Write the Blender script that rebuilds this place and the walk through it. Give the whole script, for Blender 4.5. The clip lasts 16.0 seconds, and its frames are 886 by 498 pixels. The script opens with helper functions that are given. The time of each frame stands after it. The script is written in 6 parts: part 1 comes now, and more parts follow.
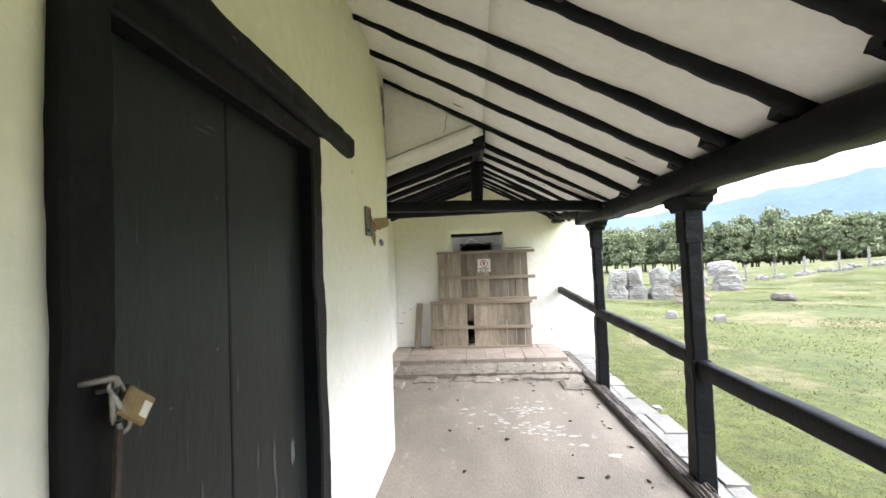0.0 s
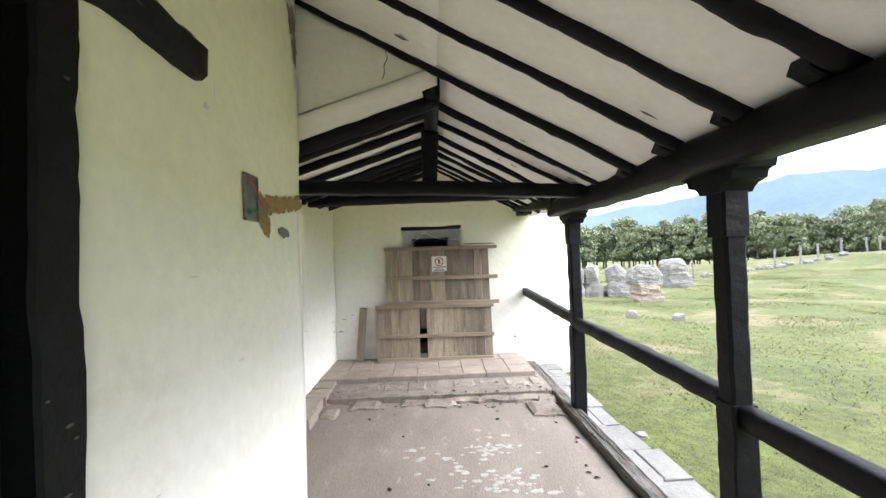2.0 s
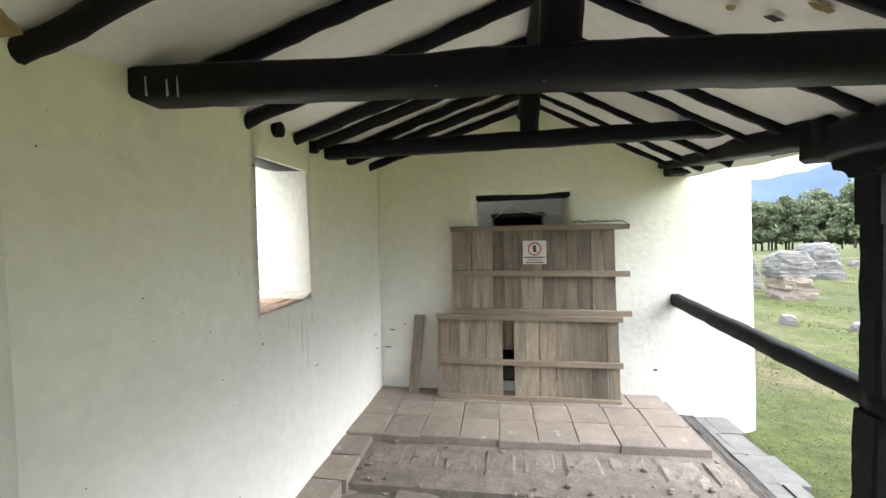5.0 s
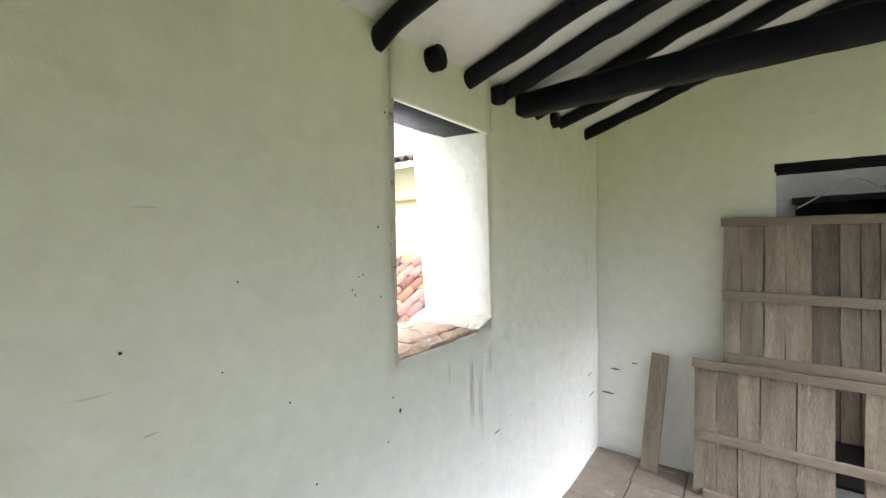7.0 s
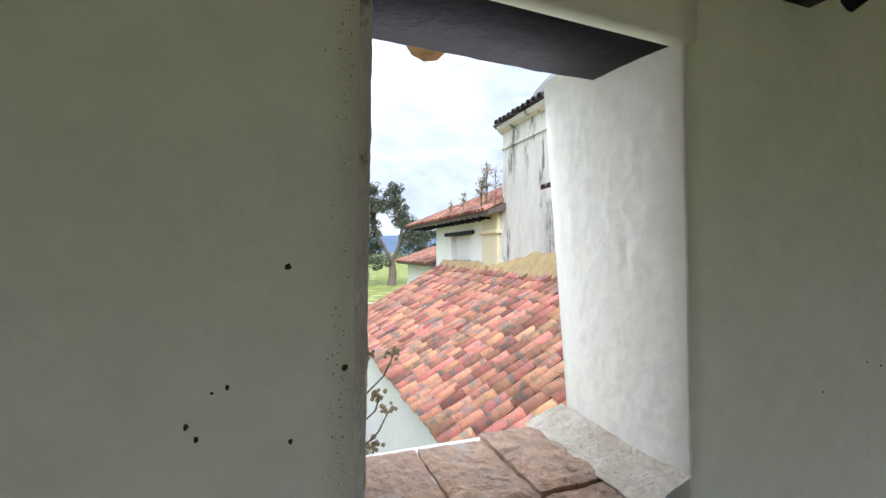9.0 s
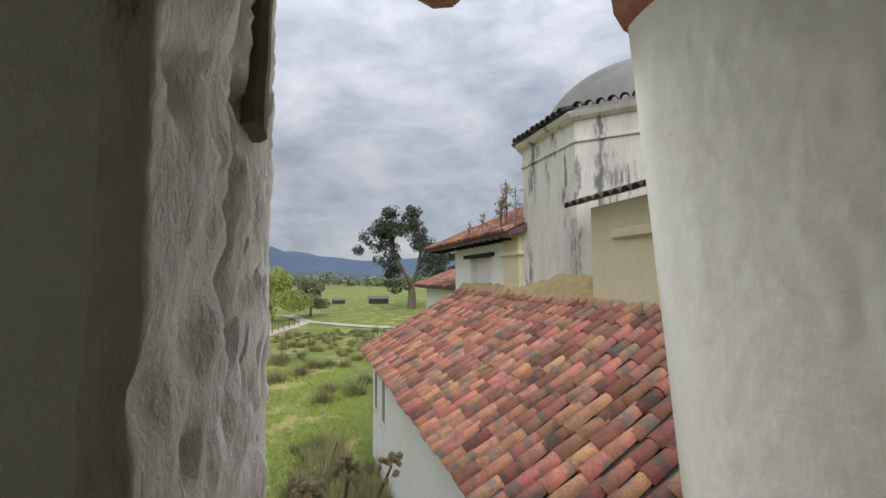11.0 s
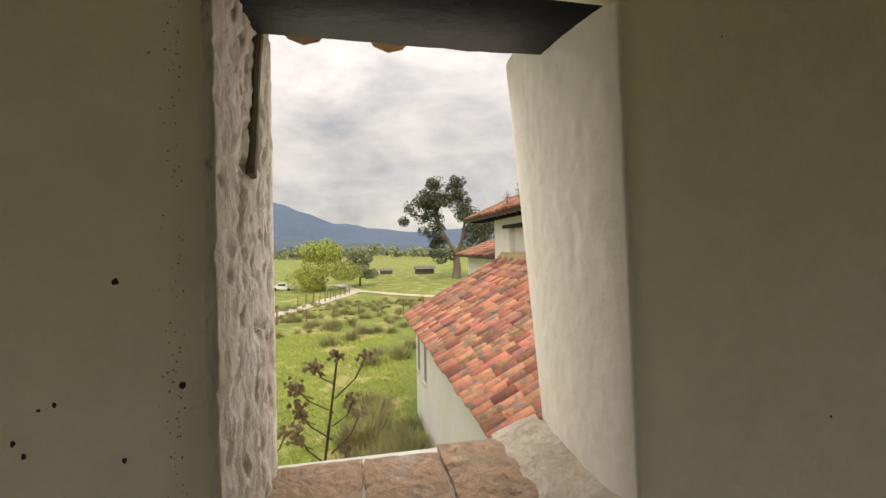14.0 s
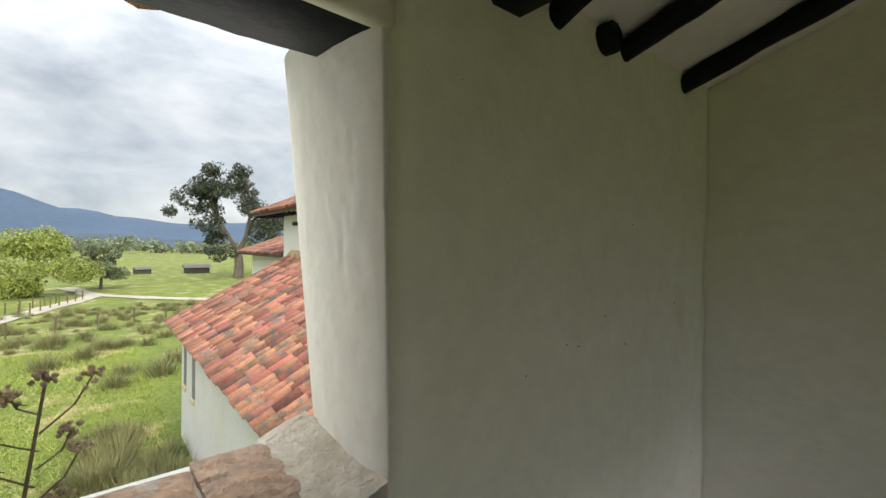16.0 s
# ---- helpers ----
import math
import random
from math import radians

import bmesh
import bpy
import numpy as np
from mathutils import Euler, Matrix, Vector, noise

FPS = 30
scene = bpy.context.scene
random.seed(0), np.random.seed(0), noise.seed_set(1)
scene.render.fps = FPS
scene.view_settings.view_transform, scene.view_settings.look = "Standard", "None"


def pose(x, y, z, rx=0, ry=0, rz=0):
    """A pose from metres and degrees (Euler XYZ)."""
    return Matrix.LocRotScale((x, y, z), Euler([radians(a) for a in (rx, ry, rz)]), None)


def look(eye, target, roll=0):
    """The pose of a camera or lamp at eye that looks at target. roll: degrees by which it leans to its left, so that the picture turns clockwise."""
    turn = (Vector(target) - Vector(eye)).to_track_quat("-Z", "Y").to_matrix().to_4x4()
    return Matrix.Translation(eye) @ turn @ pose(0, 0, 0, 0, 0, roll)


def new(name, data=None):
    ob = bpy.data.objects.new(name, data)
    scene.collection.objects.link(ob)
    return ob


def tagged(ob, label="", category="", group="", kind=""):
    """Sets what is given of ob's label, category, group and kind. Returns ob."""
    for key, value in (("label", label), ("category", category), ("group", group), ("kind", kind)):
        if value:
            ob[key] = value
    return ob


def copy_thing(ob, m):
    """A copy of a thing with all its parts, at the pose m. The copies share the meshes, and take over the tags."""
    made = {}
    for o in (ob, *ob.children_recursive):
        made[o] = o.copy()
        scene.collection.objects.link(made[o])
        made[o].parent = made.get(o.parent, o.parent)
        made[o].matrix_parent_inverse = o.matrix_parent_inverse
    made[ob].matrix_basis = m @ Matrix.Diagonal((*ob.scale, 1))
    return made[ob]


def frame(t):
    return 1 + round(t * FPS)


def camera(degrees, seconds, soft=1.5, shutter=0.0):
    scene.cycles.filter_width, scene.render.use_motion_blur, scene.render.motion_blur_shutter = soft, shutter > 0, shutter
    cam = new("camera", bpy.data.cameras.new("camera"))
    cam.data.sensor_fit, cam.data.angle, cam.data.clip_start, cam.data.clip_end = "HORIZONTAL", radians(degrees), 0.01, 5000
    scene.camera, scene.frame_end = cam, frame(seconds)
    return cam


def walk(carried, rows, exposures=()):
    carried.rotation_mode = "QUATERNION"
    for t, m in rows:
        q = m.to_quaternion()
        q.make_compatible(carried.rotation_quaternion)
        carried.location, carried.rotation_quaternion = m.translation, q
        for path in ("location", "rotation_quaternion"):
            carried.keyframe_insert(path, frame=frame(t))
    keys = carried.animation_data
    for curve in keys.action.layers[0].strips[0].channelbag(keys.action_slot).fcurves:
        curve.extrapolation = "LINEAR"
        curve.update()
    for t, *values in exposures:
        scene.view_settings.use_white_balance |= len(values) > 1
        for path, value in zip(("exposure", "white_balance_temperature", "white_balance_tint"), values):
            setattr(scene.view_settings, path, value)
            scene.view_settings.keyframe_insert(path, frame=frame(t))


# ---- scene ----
cam = camera(94.2, 16.0)
PATH = [
    (0, (0.012, -0.086, 1.57), (-0.133, 1.908, 1.633), -2.2),
    (0.5, (-0.014, 0.114, 1.566), (-0.152, 2.108, 1.61), -1.4),
    (1, (-0.031, 0.397, 1.556), (-0.011, 2.396, 1.592), -1.0),
    (1.5, (-0.009, 0.659, 1.568), (0.163, 2.651, 1.611), -1.7),
    (2, (0.062, 0.927, 1.59), (0.125, 2.926, 1.626), -1.9),
    (2.5, (0.044, 1.261, 1.571), (0.045, 3.261, 1.579), -1.8),
    (3, (0.024, 1.616, 1.584), (-0.015, 3.616, 1.589), -1.8),
    (5.5, (-0.212, 3.318, 1.661), (-0.683, 5.26, 1.579), -1.1),
    (6, (-0.358, 3.587, 1.646), (-1.076, 5.452, 1.569), -1.2),
    (6.5, (-0.45, 3.836, 1.646), (-1.422, 5.582, 1.584), -1.2),
    (7, (-0.475, 4.059, 1.65), (-1.674, 5.659, 1.598), -0.9),
    (7.5, (-0.593, 4.326, 1.64), (-2.003, 5.744, 1.601), -0.4),
    (8, (-0.696, 4.544, 1.663), (-2.279, 5.767, 1.654), -0.3),
    (8.5, (-0.75, 4.772, 1.689), (-2.499, 5.741, 1.703), 0.6),
    (9, (-0.836, 4.922, 1.704), (-2.707, 5.628, 1.732), 0.7),
    (9.5, (-1.011, 5.031, 1.717), (-2.943, 5.547, 1.777), -0.0),
    (12, (-1.268, 5.070, 1.758), (-3.132, 5.780, 1.912), -0.5),
    (12.5, (-1.220, 5.060, 1.742), (-3.077, 5.794, 1.854), -0.9),
    (13, (-1.045, 5.121, 1.738), (-2.962, 5.691, 1.790), -1.9),
    (13.5, (-0.906, 5.177, 1.748), (-2.855, 5.622, 1.765), -1.8),
    (14, (-0.818, 5.199, 1.721), (-2.776, 5.604, 1.714), -0.9),
    (14.5, (-0.779, 5.204, 1.7), (-2.72, 5.686, 1.669), -0.9),
    (15, (-0.753, 5.183, 1.697), (-2.651, 5.81, 1.647), -0.3),
    (15.5, (-0.712, 5.183, 1.704), (-2.527, 6.022, 1.659), -0.1),
    (16, (-0.769, 5.224, 1.72), (-2.303, 6.507, 1.708), 0.8),
]
EXPOSURE_ROWS = [(0.0, 2.5, 6150, 13), (3.2, 2.25, 6100, 13), (5.4, 2.15, 6050, 11), (6.4, 2.5, 5900, 11), (7.5, 2.15, 5850, 13), (9.0, 1.15, 5750, 14), (9.7, 0.7, 5900, 13), (11.8, -0.1, 6600, 14), (13.2, 0.3, 7500, 15), (14.5, 0.62, 7600, 15), (16.0, 0.68, 6500, 9)]
walk(cam, [(t, look(eye, target, roll)) for t, eye, target, roll in PATH], EXPOSURE_ROWS)

# ---- world, sun, exposure ----
SUN_DIR = Vector((-0.76, 0.15, -0.63))

world = bpy.data.worlds.new("overcast_sky")
scene.world = world
world.use_nodes = True
wn, wl = world.node_tree.nodes, world.node_tree.links
wn.clear()
w_out = wn.new("ShaderNodeOutputWorld")
w_bg = wn.new("ShaderNodeBackground")
w_sky = wn.new("ShaderNodeTexSky")
w_sky.sky_type = "NISHITA"
w_sky.sun_disc = False
w_sky.sun_elevation = radians(38)
w_sky.sun_rotation = radians(101)
w_co = wn.new("ShaderNodeTexCoord")
w_map = wn.new("ShaderNodeMapping")
w_map.inputs["Scale"].default_value = (1.0, 1.0, 2.3)
w_n1 = wn.new("ShaderNodeTexNoise")
w_n1.inputs["Scale"].default_value = 4.6
w_n1.inputs["Detail"].default_value = 9
w_n1.inputs["Roughness"].default_value = 0.56
w_n1.inputs["Distortion"].default_value = 0.25
w_ramp = wn.new("ShaderNodeValToRGB")
w_ramp.color_ramp.elements[0].position = 0.30
w_ramp.color_ramp.elements[0].color = (2.7, 2.95, 3.3, 1)
w_ramp.color_ramp.elements[1].position = 0.72
w_ramp.color_ramp.elements[1].color = (5.7, 5.8, 5.8, 1)
w_mix = wn.new("ShaderNodeMix")
w_mix.data_type = "RGBA"
w_mix.inputs["Factor"].default_value = 0.9
wl.new(w_co.outputs["Generated"], w_map.inputs["Vector"])
wl.new(w_map.outputs["Vector"], w_n1.inputs["Vector"])
wl.new(w_n1.outputs["Fac"], w_ramp.inputs["Fac"])
wl.new(w_sky.outputs["Color"], w_mix.inputs["A"])
wl.new(w_ramp.outputs["Color"], w_mix.inputs["B"])
# an overcast sky is brighter towards the zenith
w_sep = wn.new("ShaderNodeSeparateXYZ")
w_up = wn.new("ShaderNodeMapRange")
w_up.inputs["From Min"].default_value, w_up.inputs["From Max"].default_value = 0.25, 0.9
w_up.inputs["To Min"].default_value, w_up.inputs["To Max"].default_value = 0.72, 1.7
w_mul = wn.new("ShaderNodeMix")
w_mul.data_type, w_mul.blend_type = "RGBA", "MULTIPLY"
w_mul.inputs["Factor"].default_value = 1.0
wl.new(w_co.outputs["Generated"], w_sep.inputs[0])
wl.new(w_sep.outputs["Z"], w_up.inputs["Value"])
wl.new(w_mix.outputs["Result"], w_mul.inputs["A"])
wl.new(w_up.outputs["Result"], w_mul.inputs["B"])
wl.new(w_mul.outputs["Result"], w_bg.inputs["Color"])
w_bg.inputs["Strength"].default_value = 0.15
wl.new(w_bg.outputs["Background"], w_out.inputs["Surface"])

# area lamp added in the window opening, on top of the sky, brightening the reveals
window_sky = new("window_sky", bpy.data.lights.new("window_sky", "AREA"))
window_sky.data.shape = "RECTANGLE"
window_sky.data.size, window_sky.data.size_y = 0.80, 0.54
window_sky.data.energy = 1.0
window_sky.data.color = (0.93, 0.97, 1.0)
window_sky.matrix_basis = Matrix.Translation((-1.80, 5.31, 1.68)) @ Euler((0, radians(-90), 0)).to_matrix().to_4x4()

sun = new("sun", bpy.data.lights.new("sun", "SUN"))
sun.data.energy = 1.7
sun.data.angle = radians(45)
sun.data.color = (1.0, 0.96, 0.9)
sun.rotation_mode = "QUATERNION"
sun.rotation_quaternion = SUN_DIR.to_track_quat("-Z", "Y")


# ---- materials ----
def material(name, base, dark=None, scale=8.0, rough=0.8, bump=0.3, bump_scale=60.0, fine=0.12, per_object=0.0,
             metal=0.0, spec=None, spots=None, spot_scale=5.0, spot_at=0.62, stretch=(1, 1, 1), coat=0.0, per_island=0.0, hue_var=0.0, bump_dist=0.01):
    """A rough surface: two colours mixed by large noise, fine grain, optional stains, bump, and variation from piece to piece."""
    m = bpy.data.materials.new(name)
    m.use_nodes = True
    nt, nodes, links = m.node_tree, m.node_tree.nodes, m.node_tree.links
    b = nodes["Principled BSDF"]
    b.inputs["Roughness"].default_value = rough
    b.inputs["Metallic"].default_value = metal
    if spec is not None:
        b.inputs["Specular IOR Level"].default_value = spec
    if coat:
        b.inputs["Coat Weight"].default_value = coat
    co = nodes.new("ShaderNodeTexCoord")
    mp = nodes.new("ShaderNodeMapping")
    mp.inputs["Scale"].default_value = stretch
    links.new(co.outputs["Object"], mp.inputs["Vector"])
    vec = mp.outputs["Vector"]
    if per_object:
        info = nodes.new("ShaderNodeObjectInfo")
        shift = nodes.new("ShaderNodeVectorMath")
        shift.operation = "MULTIPLY_ADD"
        shift.inputs[1].default_value = (37.0, 17.0, 29.0)
        links.new(info.outputs["Random"], shift.inputs[0])
        links.new(vec, shift.inputs[2])
        vec = shift.outputs["Vector"]

    def noise_at(s, detail=6.0, roughness=0.6):
        n = nodes.new("ShaderNodeTexNoise")
        n.inputs["Scale"].default_value = s
        n.inputs["Detail"].default_value = detail
        n.inputs["Roughness"].default_value = roughness
        links.new(vec, n.inputs["Vector"])
        return n

    def mix(fac, a, c, mode="MIX"):
        x = nodes.new("ShaderNodeMix")
        x.data_type, x.blend_type = "RGBA", mode
        for sock, v in (("Factor", fac), ("A", a), ("B", c)):
            if isinstance(v, (tuple, list)):
                x.inputs[sock].default_value = (*v[:3], 1)
            elif isinstance(v, (int, float)):
                x.inputs[sock].default_value = v
            else:
                links.new(v, x.inputs[sock])
        return x.outputs["Result"]

    def ramp(v, lo, hi):
        r = nodes.new("ShaderNodeMapRange")
        r.inputs["From Min"].default_value, r.inputs["From Max"].default_value = lo, hi
        links.new(v, r.inputs["Value"])
        return r.outputs["Result"]

    dark = dark or tuple(c * 0.75 for c in base)
    big = noise_at(scale)
    col = mix(ramp(big.outputs["Fac"], 0.33, 0.68), dark, base)
    grain = noise_at(bump_scale, 8.0, 0.65)
    if fine:
        g = nodes.new("ShaderNodeMapRange")
        g.inputs["From Min"].default_value, g.inputs["From Max"].default_value = 0.3, 0.7
        g.inputs["To Min"].default_value, g.inputs["To Max"].default_value = 1 - fine, 1 + fine
        links.new(grain.outputs["Fac"], g.inputs["Value"])
        col = mix(1.0, col, g.outputs["Result"], "MULTIPLY")
    if spots:
        sp = noise_at(spot_scale, 7.0, 0.7)
        col = mix(ramp(sp.outputs["Fac"], spot_at, spot_at + 0.08), col, spots)
    if per_object or per_island:
        amount = per_object or per_island
        if per_object:
            rnd = info.outputs["Random"]
        else:
            geo = nodes.new("ShaderNodeNewGeometry")
            rnd = geo.outputs["Random Per Island"]
        v = nodes.new("ShaderNodeMapRange")
        v.inputs["To Min"].default_value, v.inputs["To Max"].default_value = 1 - amount, 1 + amount
        links.new(rnd, v.inputs["Value"])
        hs = nodes.new("ShaderNodeHueSaturation")
        links.new(v.outputs["Result"], hs.inputs["Value"])
        if hue_var:
            h = nodes.new("ShaderNodeMapRange")
            h.inputs["To Min"].default_value, h.inputs["To Max"].default_value = 0.5 - hue_var, 0.5 + hue_var
            frac = nodes.new("ShaderNodeMath")
            frac.operation = "FRACT"
            mul = nodes.new("ShaderNodeMath")
            mul.operation = "MULTIPLY"
            mul.inputs[1].default_value = 7.31
            links.new(rnd, mul.inputs[0])
            links.new(mul.outputs[0], frac.inputs[0])
            links.new(frac.outputs[0], h.inputs["Value"])
            links.new(h.outputs["Result"], hs.inputs["Hue"])
        links.new(col, hs.inputs["Color"])
        col = hs.outputs["Color"]
    links.new(col, b.inputs["Base Color"])
    if bump:
        bp = nodes.new("ShaderNodeBump")
        bp.inputs["Strength"].default_value = bump
        bp.inputs["Distance"].default_value = bump_dist
        add = nodes.new("ShaderNodeMath")
        add.operation = "ADD"
        links.new(grain.outputs["Fac"], add.inputs[0])
        links.new(big.outputs["Fac"], add.inputs[1])
        links.new(add.outputs[0], bp.inputs["Height"])
        links.new(bp.outputs["Normal"], b.inputs["Normal"])
    return m


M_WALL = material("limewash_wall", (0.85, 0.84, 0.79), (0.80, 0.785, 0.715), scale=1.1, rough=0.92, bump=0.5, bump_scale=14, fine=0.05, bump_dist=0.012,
                  spots=(0.755, 0.73, 0.64), spot_scale=1.7, spot_at=0.60)


def bounce_tint(m, low, high, tint):
    """Grass bounce light put into the limewash colour: yellower upwards, with a wandering border."""
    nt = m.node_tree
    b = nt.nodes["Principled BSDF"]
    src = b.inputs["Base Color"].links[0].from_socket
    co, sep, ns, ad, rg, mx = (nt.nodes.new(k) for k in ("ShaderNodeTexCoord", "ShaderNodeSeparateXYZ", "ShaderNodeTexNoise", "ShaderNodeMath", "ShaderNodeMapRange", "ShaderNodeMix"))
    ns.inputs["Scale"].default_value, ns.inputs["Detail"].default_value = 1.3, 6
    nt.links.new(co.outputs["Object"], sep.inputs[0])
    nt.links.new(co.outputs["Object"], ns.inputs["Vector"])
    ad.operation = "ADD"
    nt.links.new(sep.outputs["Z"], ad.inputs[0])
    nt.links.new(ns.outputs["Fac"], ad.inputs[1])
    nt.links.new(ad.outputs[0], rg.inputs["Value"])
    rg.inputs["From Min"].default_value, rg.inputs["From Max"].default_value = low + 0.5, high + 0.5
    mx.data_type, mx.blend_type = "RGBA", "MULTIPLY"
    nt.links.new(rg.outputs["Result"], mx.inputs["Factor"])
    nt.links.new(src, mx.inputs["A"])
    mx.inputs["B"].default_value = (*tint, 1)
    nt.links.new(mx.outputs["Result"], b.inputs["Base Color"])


bounce_tint(M_WALL, 0.9, 2.4, (0.985, 1.0, 0.78))
M_WALL_OUT = material("old_limewash", (0.82, 0.80, 0.74), (0.70, 0.68, 0.60), scale=1.2, rough=0.92, bump=0.4, bump_scale=18, fine=0.05,
                      spots=(0.45, 0.42, 0.36), spot_scale=1.6, spot_at=0.68)
M_REVEAL = material("reveal_plaster", (0.80, 0.775, 0.72), (0.75, 0.695, 0.60), scale=3.2, rough=0.92, bump=0.3, bump_scale=24, fine=0.06, bump_dist=0.010, stretch=(1, 1, 0.7),
                    spots=(0.50, 0.40, 0.28), spot_scale=13.0, spot_at=0.665)
M_REVEAL_OLD = material("flaking_plaster", (0.78, 0.745, 0.68), (0.60, 0.54, 0.45), scale=6, rough=0.95, bump=0.7, bump_scale=70, fine=0.12, bump_dist=0.010,
                        spots=(0.30, 0.245, 0.17), spot_scale=16.0, spot_at=0.62, stretch=(1, 1, 0.6))
M_CEIL = material("ceiling_plaster", (0.86, 0.84, 0.79), (0.80, 0.775, 0.71), scale=1.6, rough=0.92, bump=0.6, bump_scale=16, fine=0.05,
                  spots=(0.44, 0.39, 0.32), spot_scale=6.5, spot_at=0.685)
M_BLACK = material("black_painted_wood", (0.0042, 0.0048, 0.006), (0.008, 0.0084, 0.0094), scale=5, rough=0.5, spec=0.15, bump=0.4, bump_scale=30, fine=0.3,
                   spots=(0.07, 0.065, 0.06), spot_scale=11, spot_at=0.72, stretch=(1, 1, 1))
M_DOOR = material("dark_green_black_door_paint", (0.008, 0.0105, 0.011), (0.013, 0.0165, 0.0165), scale=2.2, rough=0.42, spec=0.35, bump=0.35, bump_scale=30, fine=0.2,
                  spots=(0.045, 0.05, 0.05), spot_scale=5.4, spot_at=0.71, stretch=(1, 1, 0.35))
M_FLOOR = material("dusty_cement_floor", (0.265, 0.230, 0.195), (0.195, 0.170, 0.145), scale=1.1, rough=0.9, bump=0.5, bump_scale=34, fine=0.14,
                   spots=(0.32, 0.285, 0.25), spot_scale=3.2, spot_at=0.60, stretch=(2.2, 0.8, 1))
M_TILE = material("worn_clay_floor_tile", (0.33, 0.275, 0.232), (0.255, 0.215, 0.185), scale=5, rough=0.88, bump=0.6, bump_scale=35, fine=0.14, per_object=0.10,
                  spots=(0.46, 0.42, 0.38), spot_scale=7, spot_at=0.60)
M_FILLET = material("sill_mortar", (0.74, 0.67, 0.55), (0.58, 0.49, 0.37), scale=9, rough=0.95, bump=0.9, bump_scale=40, fine=0.15, bump_dist=0.02)
# the darkness of the gap behind the boards is put into this floor colour
M_PASSAGE_FLOOR = material("darkened_passage_floor", (0.085, 0.07, 0.055), (0.05, 0.042, 0.034), scale=3, rough=0.95, bump=0.5)
M_SILL = material("worn_sill_tile", (0.56, 0.36, 0.235), (0.40, 0.29, 0.215), scale=13, rough=0.9, bump=1.0, bump_dist=0.02, bump_scale=38, fine=0.22, per_object=0.10,
                  spots=(0.50, 0.44, 0.38), spot_scale=9, spot_at=0.58)
M_STAIN = material("grey_run_stain", (0.68, 0.66, 0.59), (0.60, 0.575, 0.51), scale=10, rough=0.95, bump=0)
M_RUBBLE = material("broken_mortar", (0.30, 0.26, 0.22), (0.19, 0.165, 0.14), scale=9, rough=0.95, bump=0.9, bump_scale=50, fine=0.2, per_object=0.12)
M_PLANK = material("weathered_plank", (0.335, 0.28, 0.21), (0.19, 0.152, 0.112), scale=2.4, rough=0.85, bump=0.5, bump_scale=30, fine=0.3, per_object=0.42,
                   stretch=(7, 7, 0.7), spots=(0.44, 0.38, 0.31), spot_scale=3, spot_at=0.62)
M_LEDGER = material("weathered_ledger", (0.33, 0.27, 0.205), (0.24, 0.19, 0.14), scale=2.4, rough=0.85, bump=0.5, bump_scale=30, fine=0.2, per_object=0.12, stretch=(0.7, 7, 7))
M_STONE = material("grey_flagstone", (0.235, 0.228, 0.212), (0.165, 0.16, 0.148), scale=3.5, rough=0.9, bump=0.6, bump_scale=30, fine=0.14, per_object=0.10)
M_SLEEPER = material("rotten_grey_timber", (0.17, 0.15, 0.135), (0.05, 0.045, 0.04), scale=4, rough=0.9, bump=1.0, bump_scale=26, fine=0.3, stretch=(12, 1.0, 12))
M_ROOF = material("weathered_roof_tile", (0.53, 0.22, 0.13), (0.33, 0.155, 0.108), scale=3.0, rough=0.85, bump=0.6, bump_scale=40, fine=0.28, per_object=0.5, hue_var=0.022,
                  spots=(0.20, 0.155, 0.125), spot_scale=5.0, spot_at=0.51)
M_ROOF_FAR = material("far_roof_tile", (0.53, 0.22, 0.13), (0.33, 0.155, 0.108), scale=1.3, rough=0.85, bump=0.6, bump_scale=40, fine=0.28, per_island=0.5, hue_var=0.022,
                      spots=(0.20, 0.155, 0.125), spot_scale=2.6, spot_at=0.51)
M_ROOF_BED = material("roof_mortar_bed", (0.16, 0.12, 0.10), (0.10, 0.08, 0.07), scale=5, rough=0.95, bump=0.6)
M_MORTAR = material("ochre_mortar", (0.50, 0.37, 0.17), (0.36, 0.27, 0.14), scale=6, rough=0.95, bump=0.9, bump_scale=30, fine=0.2)
M_CHURCH = material("church_whitewash", (0.85, 0.84, 0.80), (0.80, 0.77, 0.68), scale=0.7, rough=0.9, bump=0.3, bump_scale=12, fine=0.05,
                    spots=(0.60, 0.56, 0.46), spot_scale=0.9, spot_at=0.66)
M_YELLOW = material("yellowed_whitewash", (0.74, 0.66, 0.44), (0.66, 0.58, 0.38), scale=0.9, rough=0.9, bump=0.3, bump_scale=12, fine=0.05)
M_TOWER = material("streaked_tower_plaster", (0.80, 0.77, 0.69), (0.56, 0.53, 0.48), scale=1.7, rough=0.92, bump=0.4, bump_scale=14, fine=0.08,
                   spots=(0.20, 0.195, 0.18), spot_scale=2.6, spot_at=0.55, stretch=(0.9, 0.9, 0.22))
M_DOME = material("grey_dome_cement", (0.30, 0.29, 0.27), (0.20, 0.195, 0.185), scale=1.2, rough=0.9, bump=0.4)
M_GRASS_GROUND = material("meadow", (0.088, 0.098, 0.022), (0.056, 0.069, 0.016), scale=0.22, rough=0.95, bump=1.0, bump_scale=5.5, fine=0.45,
                          spots=(0.142, 0.124, 0.060), spot_scale=0.36, spot_at=0.52, bump_dist=0.06)
